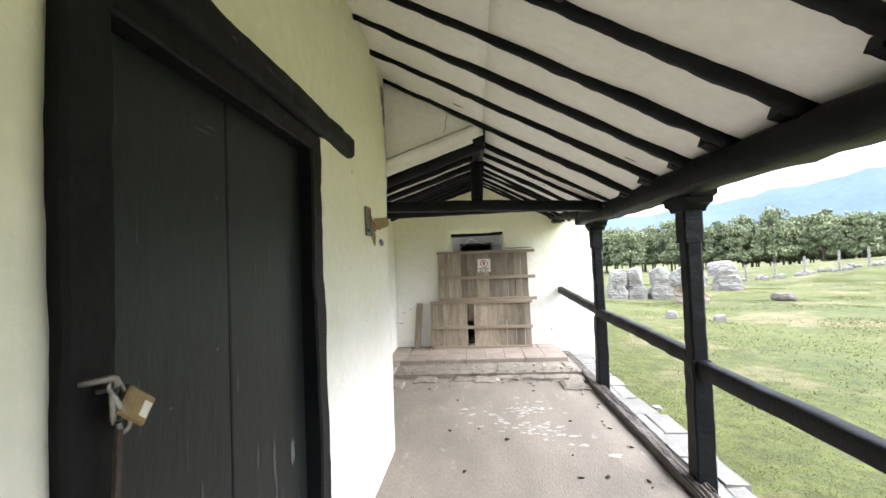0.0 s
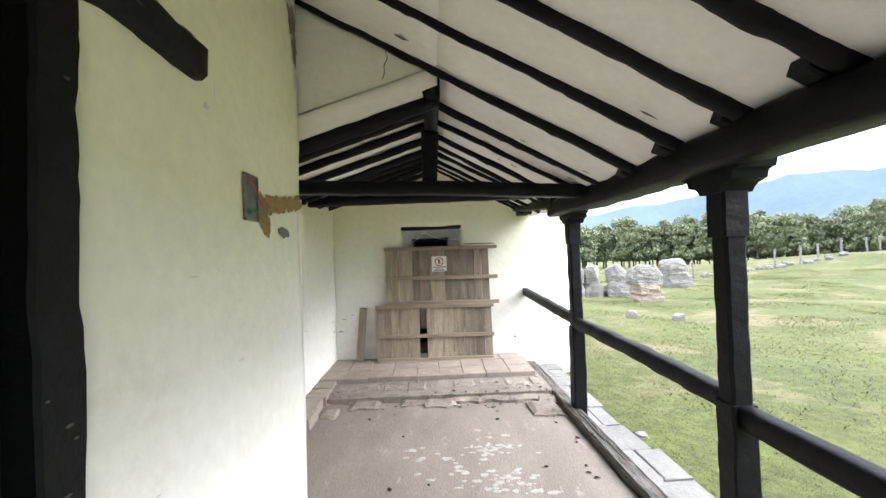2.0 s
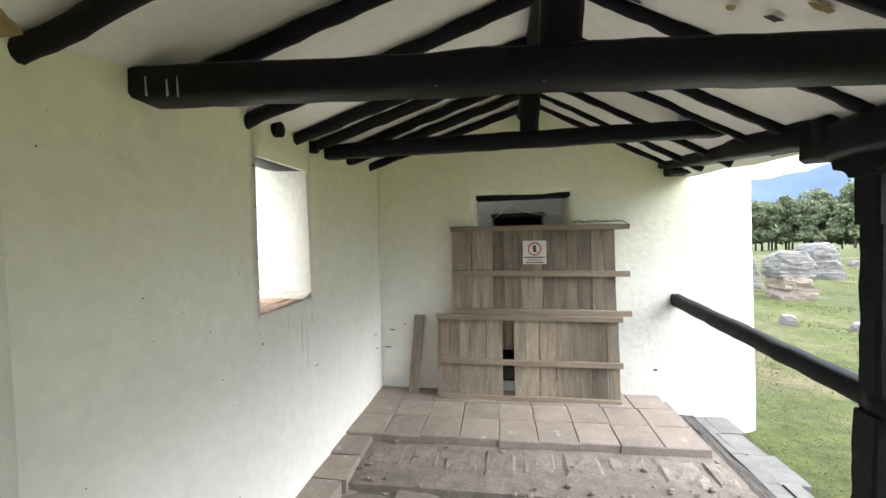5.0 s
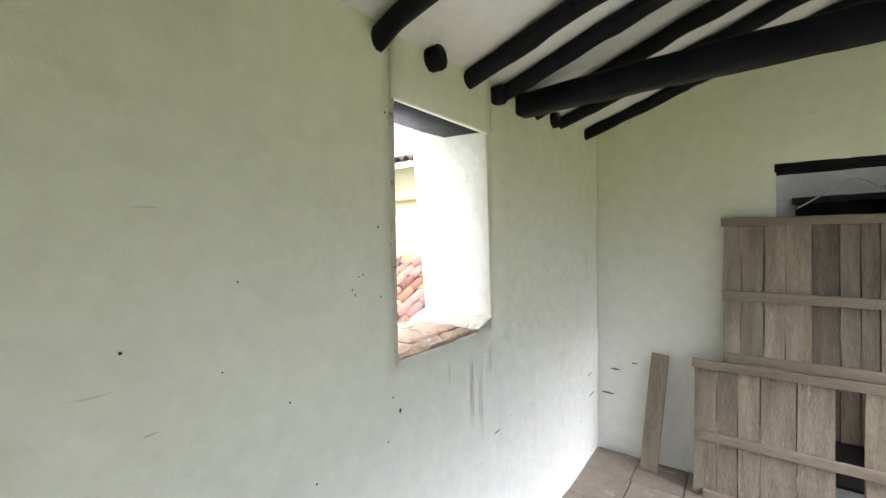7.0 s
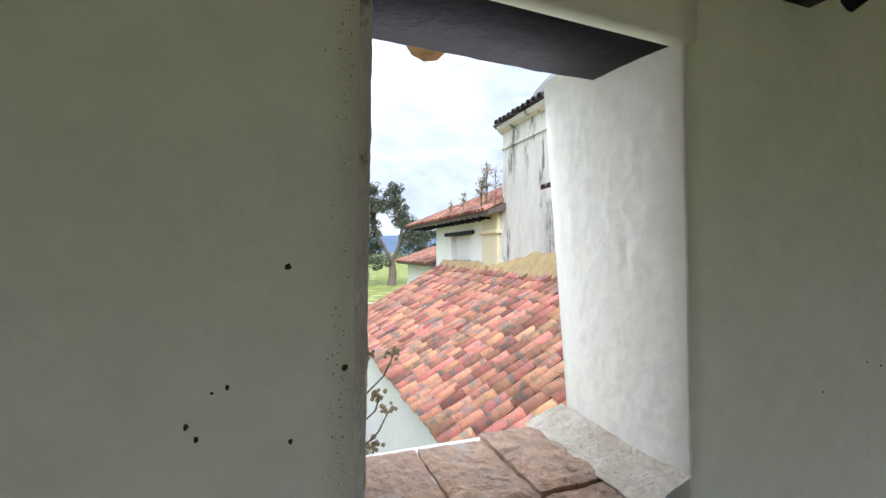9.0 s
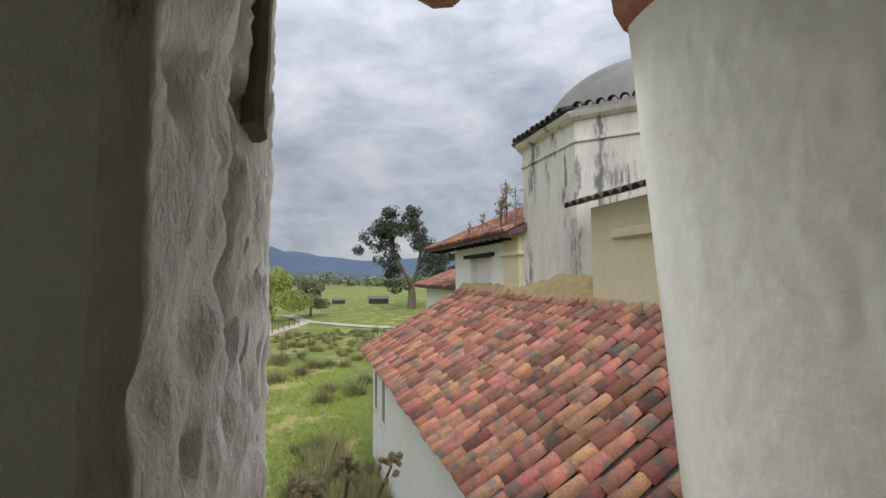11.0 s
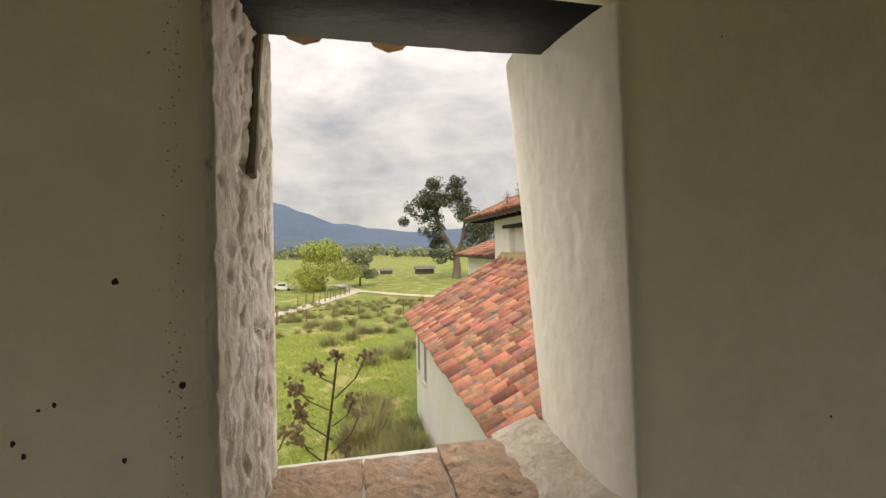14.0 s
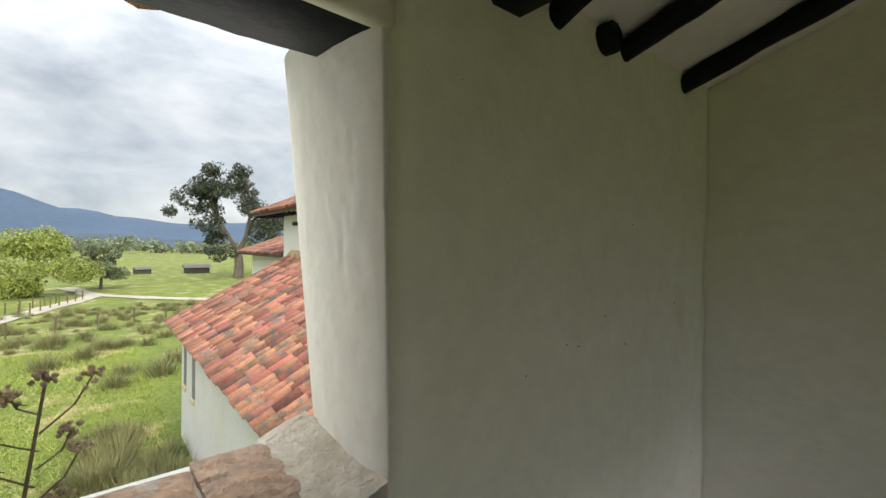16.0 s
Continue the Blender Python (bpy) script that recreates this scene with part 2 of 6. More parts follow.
def lush_west(m):
    """The grazed field west of the house is a fresher green than the dry meadow."""
    nt = m.node_tree
    b = nt.nodes["Principled BSDF"]
    src = b.inputs["Base Color"].links[0].from_socket
    co, sep, rng_, mx, ns = (nt.nodes.new(k) for k in ("ShaderNodeTexCoord", "ShaderNodeSeparateXYZ", "ShaderNodeMapRange", "ShaderNodeMix", "ShaderNodeHueSaturation"))
    nt.links.new(co.outputs["Object"], sep.inputs[0])
    nt.links.new(sep.outputs["X"], rng_.inputs["Value"])
    rng_.inputs["From Min"].default_value, rng_.inputs["From Max"].default_value = -3.0, -8.0
    ns.inputs["Hue"].default_value, ns.inputs["Saturation"].default_value, ns.inputs["Value"].default_value = 0.51, 1.08, 2.8
    nt.links.new(src, ns.inputs["Color"])
    mx.data_type = "RGBA"
    nt.links.new(rng_.outputs["Result"], mx.inputs["Factor"])
    nt.links.new(src, mx.inputs["A"])
    nt.links.new(ns.outputs["Color"], mx.inputs["B"])
    nt.links.new(mx.outputs["Result"], b.inputs["Base Color"])


lush_west(M_GRASS_GROUND)
M_BLADE = material("grass_blades", (0.15, 0.16, 0.045), (0.115, 0.13, 0.034), scale=0.5, rough=0.9, bump=0, fine=0.0, per_island=0.2, hue_var=0.02, spots=(0.21, 0.185, 0.09), spot_scale=0.36, spot_at=0.52)
lush_west(M_BLADE)
M_SHRUB = material("rush_tussock", (0.30, 0.285, 0.12), (0.20, 0.205, 0.085), scale=0.8, rough=0.9, bump=0, fine=0.0, per_island=0.35, hue_var=0.02)
M_ROAD = material("dirt_track", (0.60, 0.54, 0.43), (0.48, 0.43, 0.34), scale=0.4, rough=0.95, bump=0.5, bump_scale=5)
# paled well past needle green to put distance haze into the colour
M_PINE = material("pine_needles", (0.27, 0.30, 0.17), (0.18, 0.215, 0.125), scale=0.5, rough=0.8, bump=0, fine=0.0, per_island=0.3, hue_var=0.02)
M_EUCA = material("eucalyptus_leaves", (0.085, 0.10, 0.06), (0.05, 0.062, 0.04), scale=0.3, rough=0.7, bump=0, fine=0.0, per_island=0.4, hue_var=0.02)
M_WILLOW = material("willow_leaves", (0.36, 0.40, 0.085), (0.26, 0.31, 0.07), scale=0.4, rough=0.7, bump=0, fine=0.0, per_island=0.35, hue_var=0.02)
M_BARK = material("grey_brown_bark", (0.20, 0.165, 0.13), (0.11, 0.09, 0.07), scale=2, rough=0.9, bump=0.6, bump_scale=20, stretch=(1, 1, 0.3))
# distance haze is put into these two bluish base colours
M_MOUNTAIN = material("haze_tinted_mountain", (0.10, 0.145, 0.215), (0.08, 0.12, 0.18), scale=0.004, rough=1.0, bump=0, bump_scale=0.05, fine=0.1)
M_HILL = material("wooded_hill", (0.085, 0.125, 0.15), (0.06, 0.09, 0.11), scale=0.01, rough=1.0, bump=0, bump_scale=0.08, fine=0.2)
M_ROCK = material("layered_grey_rock", (0.33, 0.315, 0.30), (0.19, 0.18, 0.17), scale=1.8, rough=0.92, bump=1.0, bump_scale=7, fine=0.3, stretch=(0.6, 0.6, 3.0), bump_dist=0.04)
M_BOULDER = material("dark_boulder", (0.17, 0.15, 0.13), (0.09, 0.08, 0.07), scale=3, rough=0.95, bump=1.0, bump_scale=9, fine=0.3)
M_PLINTH = material("pinkish_plinth_stone", (0.38, 0.31, 0.26), (0.30, 0.24, 0.20), scale=3, rough=0.95, bump=0.8, bump_scale=9, fine=0.25)
# interior dimness is put into the plaster colour; the church slits use it too
M_DARK = material("dimmed_interior_plaster", (0.30, 0.285, 0.27), (0.22, 0.21, 0.2), scale=2, rough=0.95)
M_STEEL = material("galvanised_steel", (0.32, 0.31, 0.30), (0.2, 0.19, 0.18), scale=20, rough=0.45, metal=0.9, bump=0.2)
M_RUST = material("rusty_iron", (0.10, 0.075, 0.06), (0.05, 0.04, 0.035), scale=15, rough=0.7, metal=0.5, bump=0.5)
M_BRASS = material("worn_brass", (0.33, 0.24, 0.12), (0.2, 0.15, 0.08), scale=25, rough=0.45, metal=0.7, bump=0.3)
M_SCUFF = material("scuffed_paint", (0.115, 0.115, 0.11), (0.05, 0.052, 0.052), scale=25, rough=0.8, bump=0)
M_GREEN = material("green_plastic", (0.02, 0.22, 0.13), rough=0.4, bump=0)
M_ORANGE = material("orange_cable", (0.45, 0.10, 0.03), rough=0.5, bump=0)
M_MUD = material("exposed_adobe", (0.36, 0.27, 0.11), (0.25, 0.18, 0.08), scale=12, rough=0.95, bump=0.9, bump_scale=50, fine=0.2)
M_SIGN = material("sign_white", (0.75, 0.72, 0.66), (0.68, 0.65, 0.59), scale=12, rough=0.6, bump=0)
M_SIGN_RED = material("sign_red", (0.45, 0.06, 0.04), rough=0.6, bump=0)
M_SIGN_INK = material("sign_ink", (0.05, 0.045, 0.04), rough=0.6, bump=0)
M_DROPPING = material("white_stain", (0.44, 0.42, 0.39), (0.30, 0.275, 0.245), scale=26, rough=0.95, bump=0.3)
M_LEAF_DRY = material("dry_leaf", (0.055, 0.038, 0.026), (0.03, 0.02, 0.015), scale=20, rough=0.9, bump=0)
M_SEED = material("dried_seed_head", (0.44, 0.35, 0.23), (0.30, 0.23, 0.14), scale=20, rough=0.95, bump=0.6, per_object=0.2)
M_STALK = material("dried_stalk", (0.19, 0.15, 0.09), (0.12, 0.095, 0.06), scale=10, rough=0.9, bump=0.3)
M_TIN = material("sheet_roof", (0.20, 0.185, 0.17), (0.13, 0.12, 0.11), scale=2, rough=0.6, bump=0.2)
M_SHED_WALL = material("shed_boards", (0.12, 0.10, 0.08), (0.07, 0.06, 0.05), scale=3, rough=0.9, bump=0.4)
M_CAR = material("white_car_paint", (0.75, 0.76, 0.78), rough=0.3, bump=0, coat=0.5)
M_GLASS_DARK = material("dark_car_glass", (0.03, 0.035, 0.04), rough=0.1, bump=0)
M_RUBBER = material("black_rubber", (0.02, 0.02, 0.02), rough=0.8, bump=0)


# ---- helpers ----
def part(name, bm, mat, parent=None, label="", smooth=False):
    """Links a bmesh as one mesh object under a thing or under a part."""
    me = bpy.data.meshes.new(name)
    bmesh.ops.recalc_face_normals(bm, faces=bm.faces[:])
    bm.to_mesh(me)
    bm.free()
    me.materials.append(mat)
    if smooth:
        me.polygons.foreach_set("use_smooth", [True] * len(me.polygons))
    ob = new(name, me)
    if parent is not None:
        ob.parent = parent
    if label:
        ob["label"] = label
    return ob


def shared(name, me, parent, m=None):
    ob = new(name, me)
    ob.parent = parent
    if m is not None:
        ob.matrix_basis = m
    return ob


def thing(name, label, category, group="", kind=""):
    e = new(name)
    e.empty_display_size = 0.1
    return tagged(e, label, category, group, kind)


def jig(p, amp, freq=3.0, seed=0.0):
    """A small smooth wander of a point."""
    v = noise.noise_vector(Vector((p[0] * freq + seed, p[1] * freq + 3.7 * seed, p[2] * freq)))
    return Vector(p) + v * amp


def box(bm, x0, x1, y0, y1, z0, z1, bevel=0.0):
    r = bmesh.ops.create_cube(bm, size=1.0)
    vs = r["verts"]
    for v in vs:
        v.co = Vector(((x0 + x1) / 2 + v.co.x * (x1 - x0), (y0 + y1) / 2 + v.co.y * (y1 - y0), (z0 + z1) / 2 + v.co.z * (z1 - z0)))
    if bevel:
        es = list({e for v in vs for e in v.link_edges})
        r = bmesh.ops.bevel(bm, geom=es, offset=bevel, segments=1, affect="EDGES")
        vs = list({v for f in r["faces"] for v in f.verts})
    return vs


def beam(bm, p0, p1, w, h, segs=14, wob=0.008, corner=0.22, seed=0.0, up=(0, 0, 1), taper=1.0, round_pole=False):
    """A rough-hewn beam or pole from p0 to p1, with worn corners and wandering faces."""
    p0, p1 = Vector(p0), Vector(p1)
    d = (p1 - p0).normalized()
    side = d.cross(Vector(up)).normalized()
    upv = side.cross(d).normalized()
    if round_pole:
        ring = [(math.cos(a) * w / 2, math.sin(a) * h / 2) for a in (k * math.pi / 5 for k in range(10))]
    else:
        c = corner * min(w, h)
        ring = [(w / 2, h / 2 - c), (w / 2 - c, h / 2), (-w / 2 + c, h / 2), (-w / 2, h / 2 - c),
                (-w / 2, -h / 2 + c), (-w / 2 + c, -h / 2), (w / 2 - c, -h / 2), (w / 2, -h / 2 + c)]
    rows = []
    segs = segs + segs // 2
    for i in range(segs + 1):
        t = i / segs
        k = 1 + (taper - 1) * t
        base = p0.lerp(p1, t)
        drift = noise.noise_vector(base * 0.9 + Vector((seed, seed, seed))) * wob * 1.6
        rows.append([bm.verts.new(jig(jig(base + drift + side * a * k + upv * b * k, wob, 7.0, seed), wob * 0.55, 23.0, seed)) for a, b in ring])
    n = len(ring)
    for a, b in zip(rows, rows[1:]):
        for k in range(n):
            bm.faces.new((a[k], a[(k + 1) % n], b[(k + 1) % n], b[k]))
    bm.faces.new(rows[0])
    bm.faces.new(rows[-1][::-1])


def slab_piece(bm, x0, x1, y0, y1, z0, z1, jit=0.004, rng=random):
    """A worn flat piece whose top edges are chamfered and corners uneven: 12 to 30 triangles."""
    b = min(x1 - x0, y1 - y0) * 0.022
    lo = [(x0, y0, z0), (x1, y0, z0), (x1, y1, z0), (x0, y1, z0)]
    mid = [(x0, y0, z1 - b), (x1, y0, z1 - b), (x1, y1, z1 - b), (x0, y1, z1 - b)]
    top = [(x0 + b, y0 + b, z1), (x1 - b, y0 + b, z1), (x1 - b, y1 - b, z1), (x0 + b, y1 - b, z1)]
    rings = []
    for r in (lo, mid, top):
        rings.append([bm.verts.new((x + rng.uniform(-jit, jit), y + rng.uniform(-jit, jit), z + rng.uniform(-jit, jit) * 0.5)) for x, y, z in r])
    for a, b2 in zip(rings, rings[1:]):
        for k in range(4):
            bm.faces.new((a[k], a[(k + 1) % 4], b2[(k + 1) % 4], b2[k]))
    bm.faces.new(rings[2])
    bm.faces.new(rings[0][::-1])


def steps(stops, step):
    out = [stops[0]]
    for a, b in zip(stops, stops[1:]):
        n = max(1, round(abs(b - a) / step))
        out += [a + (b - a) * k / n for k in range(1, n + 1)]
    return out


def wall_mesh(bm, place, us, vs, depth, hole=None, step=0.07, amp=0.008, freq=1.6, seed=0.0, round_off=0.02, far_step=0.6):
    """A plastered wall: place(u, v, d) gives the point at u along, v up and d deep; hole = (u0, u1, v0, v1) goes through it.
    The face is uneven, and its arrises at the hole are rounded."""
    if hole:
        us, vs = sorted({*us, hole[0], hole[1]}), sorted({*vs, hole[2], hole[3]})
    U, V = steps(us, step), steps(vs, step)

    def inside(u, v):
        return hole and hole[0] - 1e-6 < u < hole[1] + 1e-6 and hole[2] - 1e-6 < v < hole[3] + 1e-6

    def strictly(u, v):
        return hole and hole[0] + 1e-6 < u < hole[1] - 1e-6 and hole[2] + 1e-6 < v < hole[3] - 1e-6

    grid = {}
    for i, u in enumerate(U):
        for j, v in enumerate(V):
            if strictly(u, v):
                continue
            d = noise.fractal(Vector((u * freq + seed, v * freq, seed * 1.7)), 1.0, 2.0, 4) * amp
            if inside(u, v):
                d += round_off
            grid[i, j] = bm.verts.new(place(u, v, d))
    for i in range(len(U) - 1):
        for j in range(len(V) - 1):
            mu, mv = (U[i] + U[i + 1]) / 2, (V[j] + V[j + 1]) / 2
            if not (hole and hole[0] < mu < hole[1] and hole[2] < mv < hole[3]):
                bm.faces.new((grid[i, j], grid[i + 1, j], grid[i + 1, j + 1], grid[i, j + 1]))
    # the sides and the back, joined to the rim of the face
    rim = [e for e in bm.edges if len(e.link_faces) == 1]
    back = {}
    rim_verts = {v for e in rim for v in e.verts}
    uv_of = {v: (U[i], V[j]) for (i, j), v in grid.items()}
    for v in rim_verts:
        back[v] = bm.verts.new(place(*uv_of[v], depth))
    for e in rim:
        a, b = e.verts
        bm.faces.new((a, b, back[b], back[a]))
    # the back face, in plain pieces round the hole
    def quad(u0, u1, v0, v1):
        bm.faces.new([bm.verts.new(place(u, v, depth)) for u, v in ((u0, v0), (u1, v0), (u1, v1), (u0, v1))])
    if hole:
        quad(us[0], us[-1], vs[0], hole[2])
        quad(us[0], us[-1], hole[3], vs[-1])
        quad(us[0], hole[0], hole[2], hole[3])
        quad(hole[1], us[-1], hole[2], hole[3])
    else:
        quad(us[0], us[-1], vs[0], vs[-1])


# ---- plan ----
NEAR_X = -0.72        # face of the wall with the door
LEFT_X = -1.37        # face of the wall with the window
JOG_Y = 3.45          # where the wall steps back
END_Y = 7.13          # face of the end wall
RIDGE_X = 0.14
PLATE_X = 1.42


def right_under(x, y):
    """Underside of the plaster of the slope over the rail."""
    return 2.77 + 0.035 * max(0.0, 3.6 - y) + 0.055 * max(0.0, y - 4.0) - 0.53 * (x - 0.1)


def left_under(x, y):
    return 2.765 - 0.11 * min(1.0, max(0.0, 4.4 - y)) + 0.036 * max(0.0, y - 3.9) + 0.335 * (x - RIDGE_X)


# ---- setting ----
def ground_height(x, y):
    """East of the house a rough meadow, west of it a field some metres lower."""
    n1 = noise.fractal(Vector((x * 0.035, y * 0.035, 1.3)), 1.0, 2.0, 4)
    n2 = noise.fractal(Vector((x * 0.22, y * 0.22, 5.1)), 1.0, 2.0, 3)
    r = math.hypot(x, y)
    east = -0.22 - 0.012 * max(0.0, x - 1.7)
    calm = min(1.0, max(0.0, (x - 2.2) / 6))
    east += calm * (0.22 * n1 + 0.16 * n2)
    east += 1.5 * math.exp(-((x - 36) / 12) ** 2 - ((y - 30) / 14) ** 2)
    east -= 0.02 * max(0.0, r - 45)
    west = -4.15 - 0.035 * max(0.0, -x - 14) if x > -60 else -5.76 - 0.0035 * (-x - 60)
    west += 0.10 * n2 + 0.25 * n1 * min(1.0, max(0.0, (-x - 20) / 30))
    k = min(1.0, max(0.0, (x + 1.75) / 3.1))
    k = k * k * (3 - 2 * k)
    if r > 150:
        far = -9.0 - 0.004 * (r - 150)
        f = min(1.0, (r - 150) / 150)
        east = east * (1 - f) + far * f
    return west * (1 - k) + east * k


def spread(n, near, far):
    """Coordinates that lie close together near nought and far apart at the rim."""
    a = math.asinh(far / near)
    return [near * math.sinh(a * (2 * i / n - 1)) for i in range(n + 1)]


def build_ground():
    xs, ys = spread(230, 1.6, 2400), spread(230, 1.6, 2400)
    verts = [(x, y + 6, ground_height(x, y + 6)) for y in ys for x in xs]
    n = len(xs)
    faces = [(j * n + i, j * n + i + 1, (j + 1) * n + i + 1, (j + 1) * n + i) for j in range(n - 1) for i in range(n - 1)]
    me = bpy.data.meshes.new("ground")
    me.from_pydata(verts, [], faces)
    me.polygons.foreach_set("use_smooth", [True] * len(faces))
    me.materials.append(M_GRASS_GROUND)
    return tagged(new("ground", me), "rough green meadow with dry yellow patches", "ground", kind="structure")


build_ground()


def build_near_wall():
    bm = bmesh.new()
    wall_mesh(bm, lambda u, v, d: Vector((NEAR_X - d, u, v)), [-3.2, JOG_Y], [-0.3, 3.55], 0.62,
              hole=(0.60, 1.87, -0.29, 2.20), seed=2.0, amp=0.010)
    tagged(part("wall_near", bm, M_WALL, smooth=True), "whitewashed adobe wall, tinted with yellow bounce light towards the top", "wall", kind="structure")
    bm = bmesh.new()
    wall_mesh(bm, lambda u, v, d: Vector((u, JOG_Y - d, v)), [LEFT_X - 0.1, NEAR_X - 0.012], [-0.3, 3.6], 0.35, seed=4.0)
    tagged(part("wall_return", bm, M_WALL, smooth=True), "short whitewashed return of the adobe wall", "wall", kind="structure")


WIN = (5.026, 5.603, 1.25, 2.50)


def build_left_wall():
    bm = bmesh.new()
    def place(u, v, d):
        if d > 0.2 and WIN[2] - 0.01 < v < WIN[3] + 0.01:
            u += -0.07 if abs(u - WIN[0] + 0.008) < 1e-3 else 0.12 if abs(u - WIN[1]) < 1e-3 else 0.0
        elif abs(u - WIN[1]) < 1e-3 and WIN[2] - 0.01 < v < 2.1:
            u += 0.028 * (2.1 - v)
        return Vector((LEFT_X - d, u, v))

    wall_mesh(bm, place, [JOG_Y - 0.3, END_Y + 0.02], [-0.3, 2.62], 0.40, hole=(WIN[0] - 0.008, *WIN[1:]), seed=6.0, amp=0.009, round_off=0.022)
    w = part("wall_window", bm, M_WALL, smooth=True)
    global window_wall
    window_wall = w
    bm = bmesh.new()
    wall_mesh(bm, lambda u, v, d: Vector((LEFT_X - 0.004 - d, u, v)), [WIN[0] - 0.01, WIN[1] + 0.01], [2.098, 2.52], 0.028, seed=6.4, amp=0.006)
    box(bm, LEFT_X - 0.21, LEFT_X - 0.03, WIN[0] - 0.01, WIN[1] + 0.05, 2.205, 2.52)
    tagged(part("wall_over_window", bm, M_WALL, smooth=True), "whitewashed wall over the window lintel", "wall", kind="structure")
    tagged(w, "whitewashed adobe wall with a deep unglazed window", "wall", kind="structure")
    bm = bmesh.new()
    box(bm, LEFT_X - 0.40, LEFT_X - 0.02, -3.2, END_Y + 0.6, -4.6, -0.3)
    tagged(part("wall_foundation", bm, M_WALL_OUT), "old whitewashed lower storey wall", "wall", kind="structure")


END_HOLE = (-0.36, 0.53, 0.06, 2.045)


def build_end_wall():
    bm = bmesh.new()

    def place(u, v, d):
        curve = 0.0
        if u > 1.95:
            curve = ((u - 1.95) / 0.25) ** 2 * 0.12
        lean = 0.05 * (1.0 - min(1.0, max(0.0, v / 2.2))) * max(0.0, min(1.0, (u - 1.2) / 0.9))
        return Vector((u + lean, END_Y + d + curve, v))

    wall_mesh(bm, place, [LEFT_X - 0.35, 1.95, 2.17], [-0.45, 2.9], 0.45, hole=END_HOLE, seed=9.0, amp=0.012)
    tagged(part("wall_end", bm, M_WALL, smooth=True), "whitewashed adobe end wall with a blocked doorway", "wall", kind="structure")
    # the passage behind it
    bm = bmesh.new()
    wall_mesh(bm, lambda u, v, d: Vector((u, END_Y + 0.85 + d, v)), [-0.8, 1.0], [-0.1, 2.7], 0.3, hole=(-0.22, 0.36, 0.0, 1.88), seed=11.0, step=0.2)
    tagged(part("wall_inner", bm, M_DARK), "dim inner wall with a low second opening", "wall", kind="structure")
    # front of the passage left roofless, an added opening to light the inner wall
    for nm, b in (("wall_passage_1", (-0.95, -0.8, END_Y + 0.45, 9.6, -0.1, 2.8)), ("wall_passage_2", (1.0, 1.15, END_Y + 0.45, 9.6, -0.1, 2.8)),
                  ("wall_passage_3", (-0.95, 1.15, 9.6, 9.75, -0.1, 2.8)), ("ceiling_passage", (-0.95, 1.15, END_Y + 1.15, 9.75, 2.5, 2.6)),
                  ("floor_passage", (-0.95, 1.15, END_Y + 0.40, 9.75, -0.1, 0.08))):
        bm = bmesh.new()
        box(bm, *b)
        tagged(part(nm, bm, M_PASSAGE_FLOOR if nm == "floor_passage" else M_DARK), "dim plastered passage behind the doorway", "wall", kind="structure")


def build_floor():
    bm = bmesh.new()
    xs, ys = steps([LEFT_X - 0.05, 1.40], 0.12), steps([-3.2, 6.25], 0.12)
    g = [[bm.verts.new((x, y, -0.02 + 0.010 * noise.fractal(Vector((x * 1.5, y * 1.5, 0)), 1.0, 2.0, 3) - 0.02 * (x + 0.7) * 0.4)) for y in ys] for x in xs]
    for i in range(len(xs) - 1):
        for j in range(len(ys) - 1):
            bm.faces.new((g[i][j], g[i + 1][j], g[i + 1][j + 1], g[i][j + 1]))
    rim = [e for e in bm.edges if len(e.link_faces) == 1]
    r = bmesh.ops.extrude_edge_only(bm, edges=rim)
    for v in r["geom"]:
        if isinstance(v, bmesh.types.BMVert):
            v.co.z = -0.45
    tagged(part("floor", bm, M_FLOOR, smooth=True), "dusty grey cement gallery floor with white stains", "floor", kind="structure")
    bm = bmesh.new()
    box(bm, LEFT_X - 0.02, 1.40, 5.55, END_Y + 0.3, -0.4, 0.045)
    tagged(part("floor_bed", bm, M_RUBBLE), "broken mortar bed under the clay tiles", "floor", kind="structure")


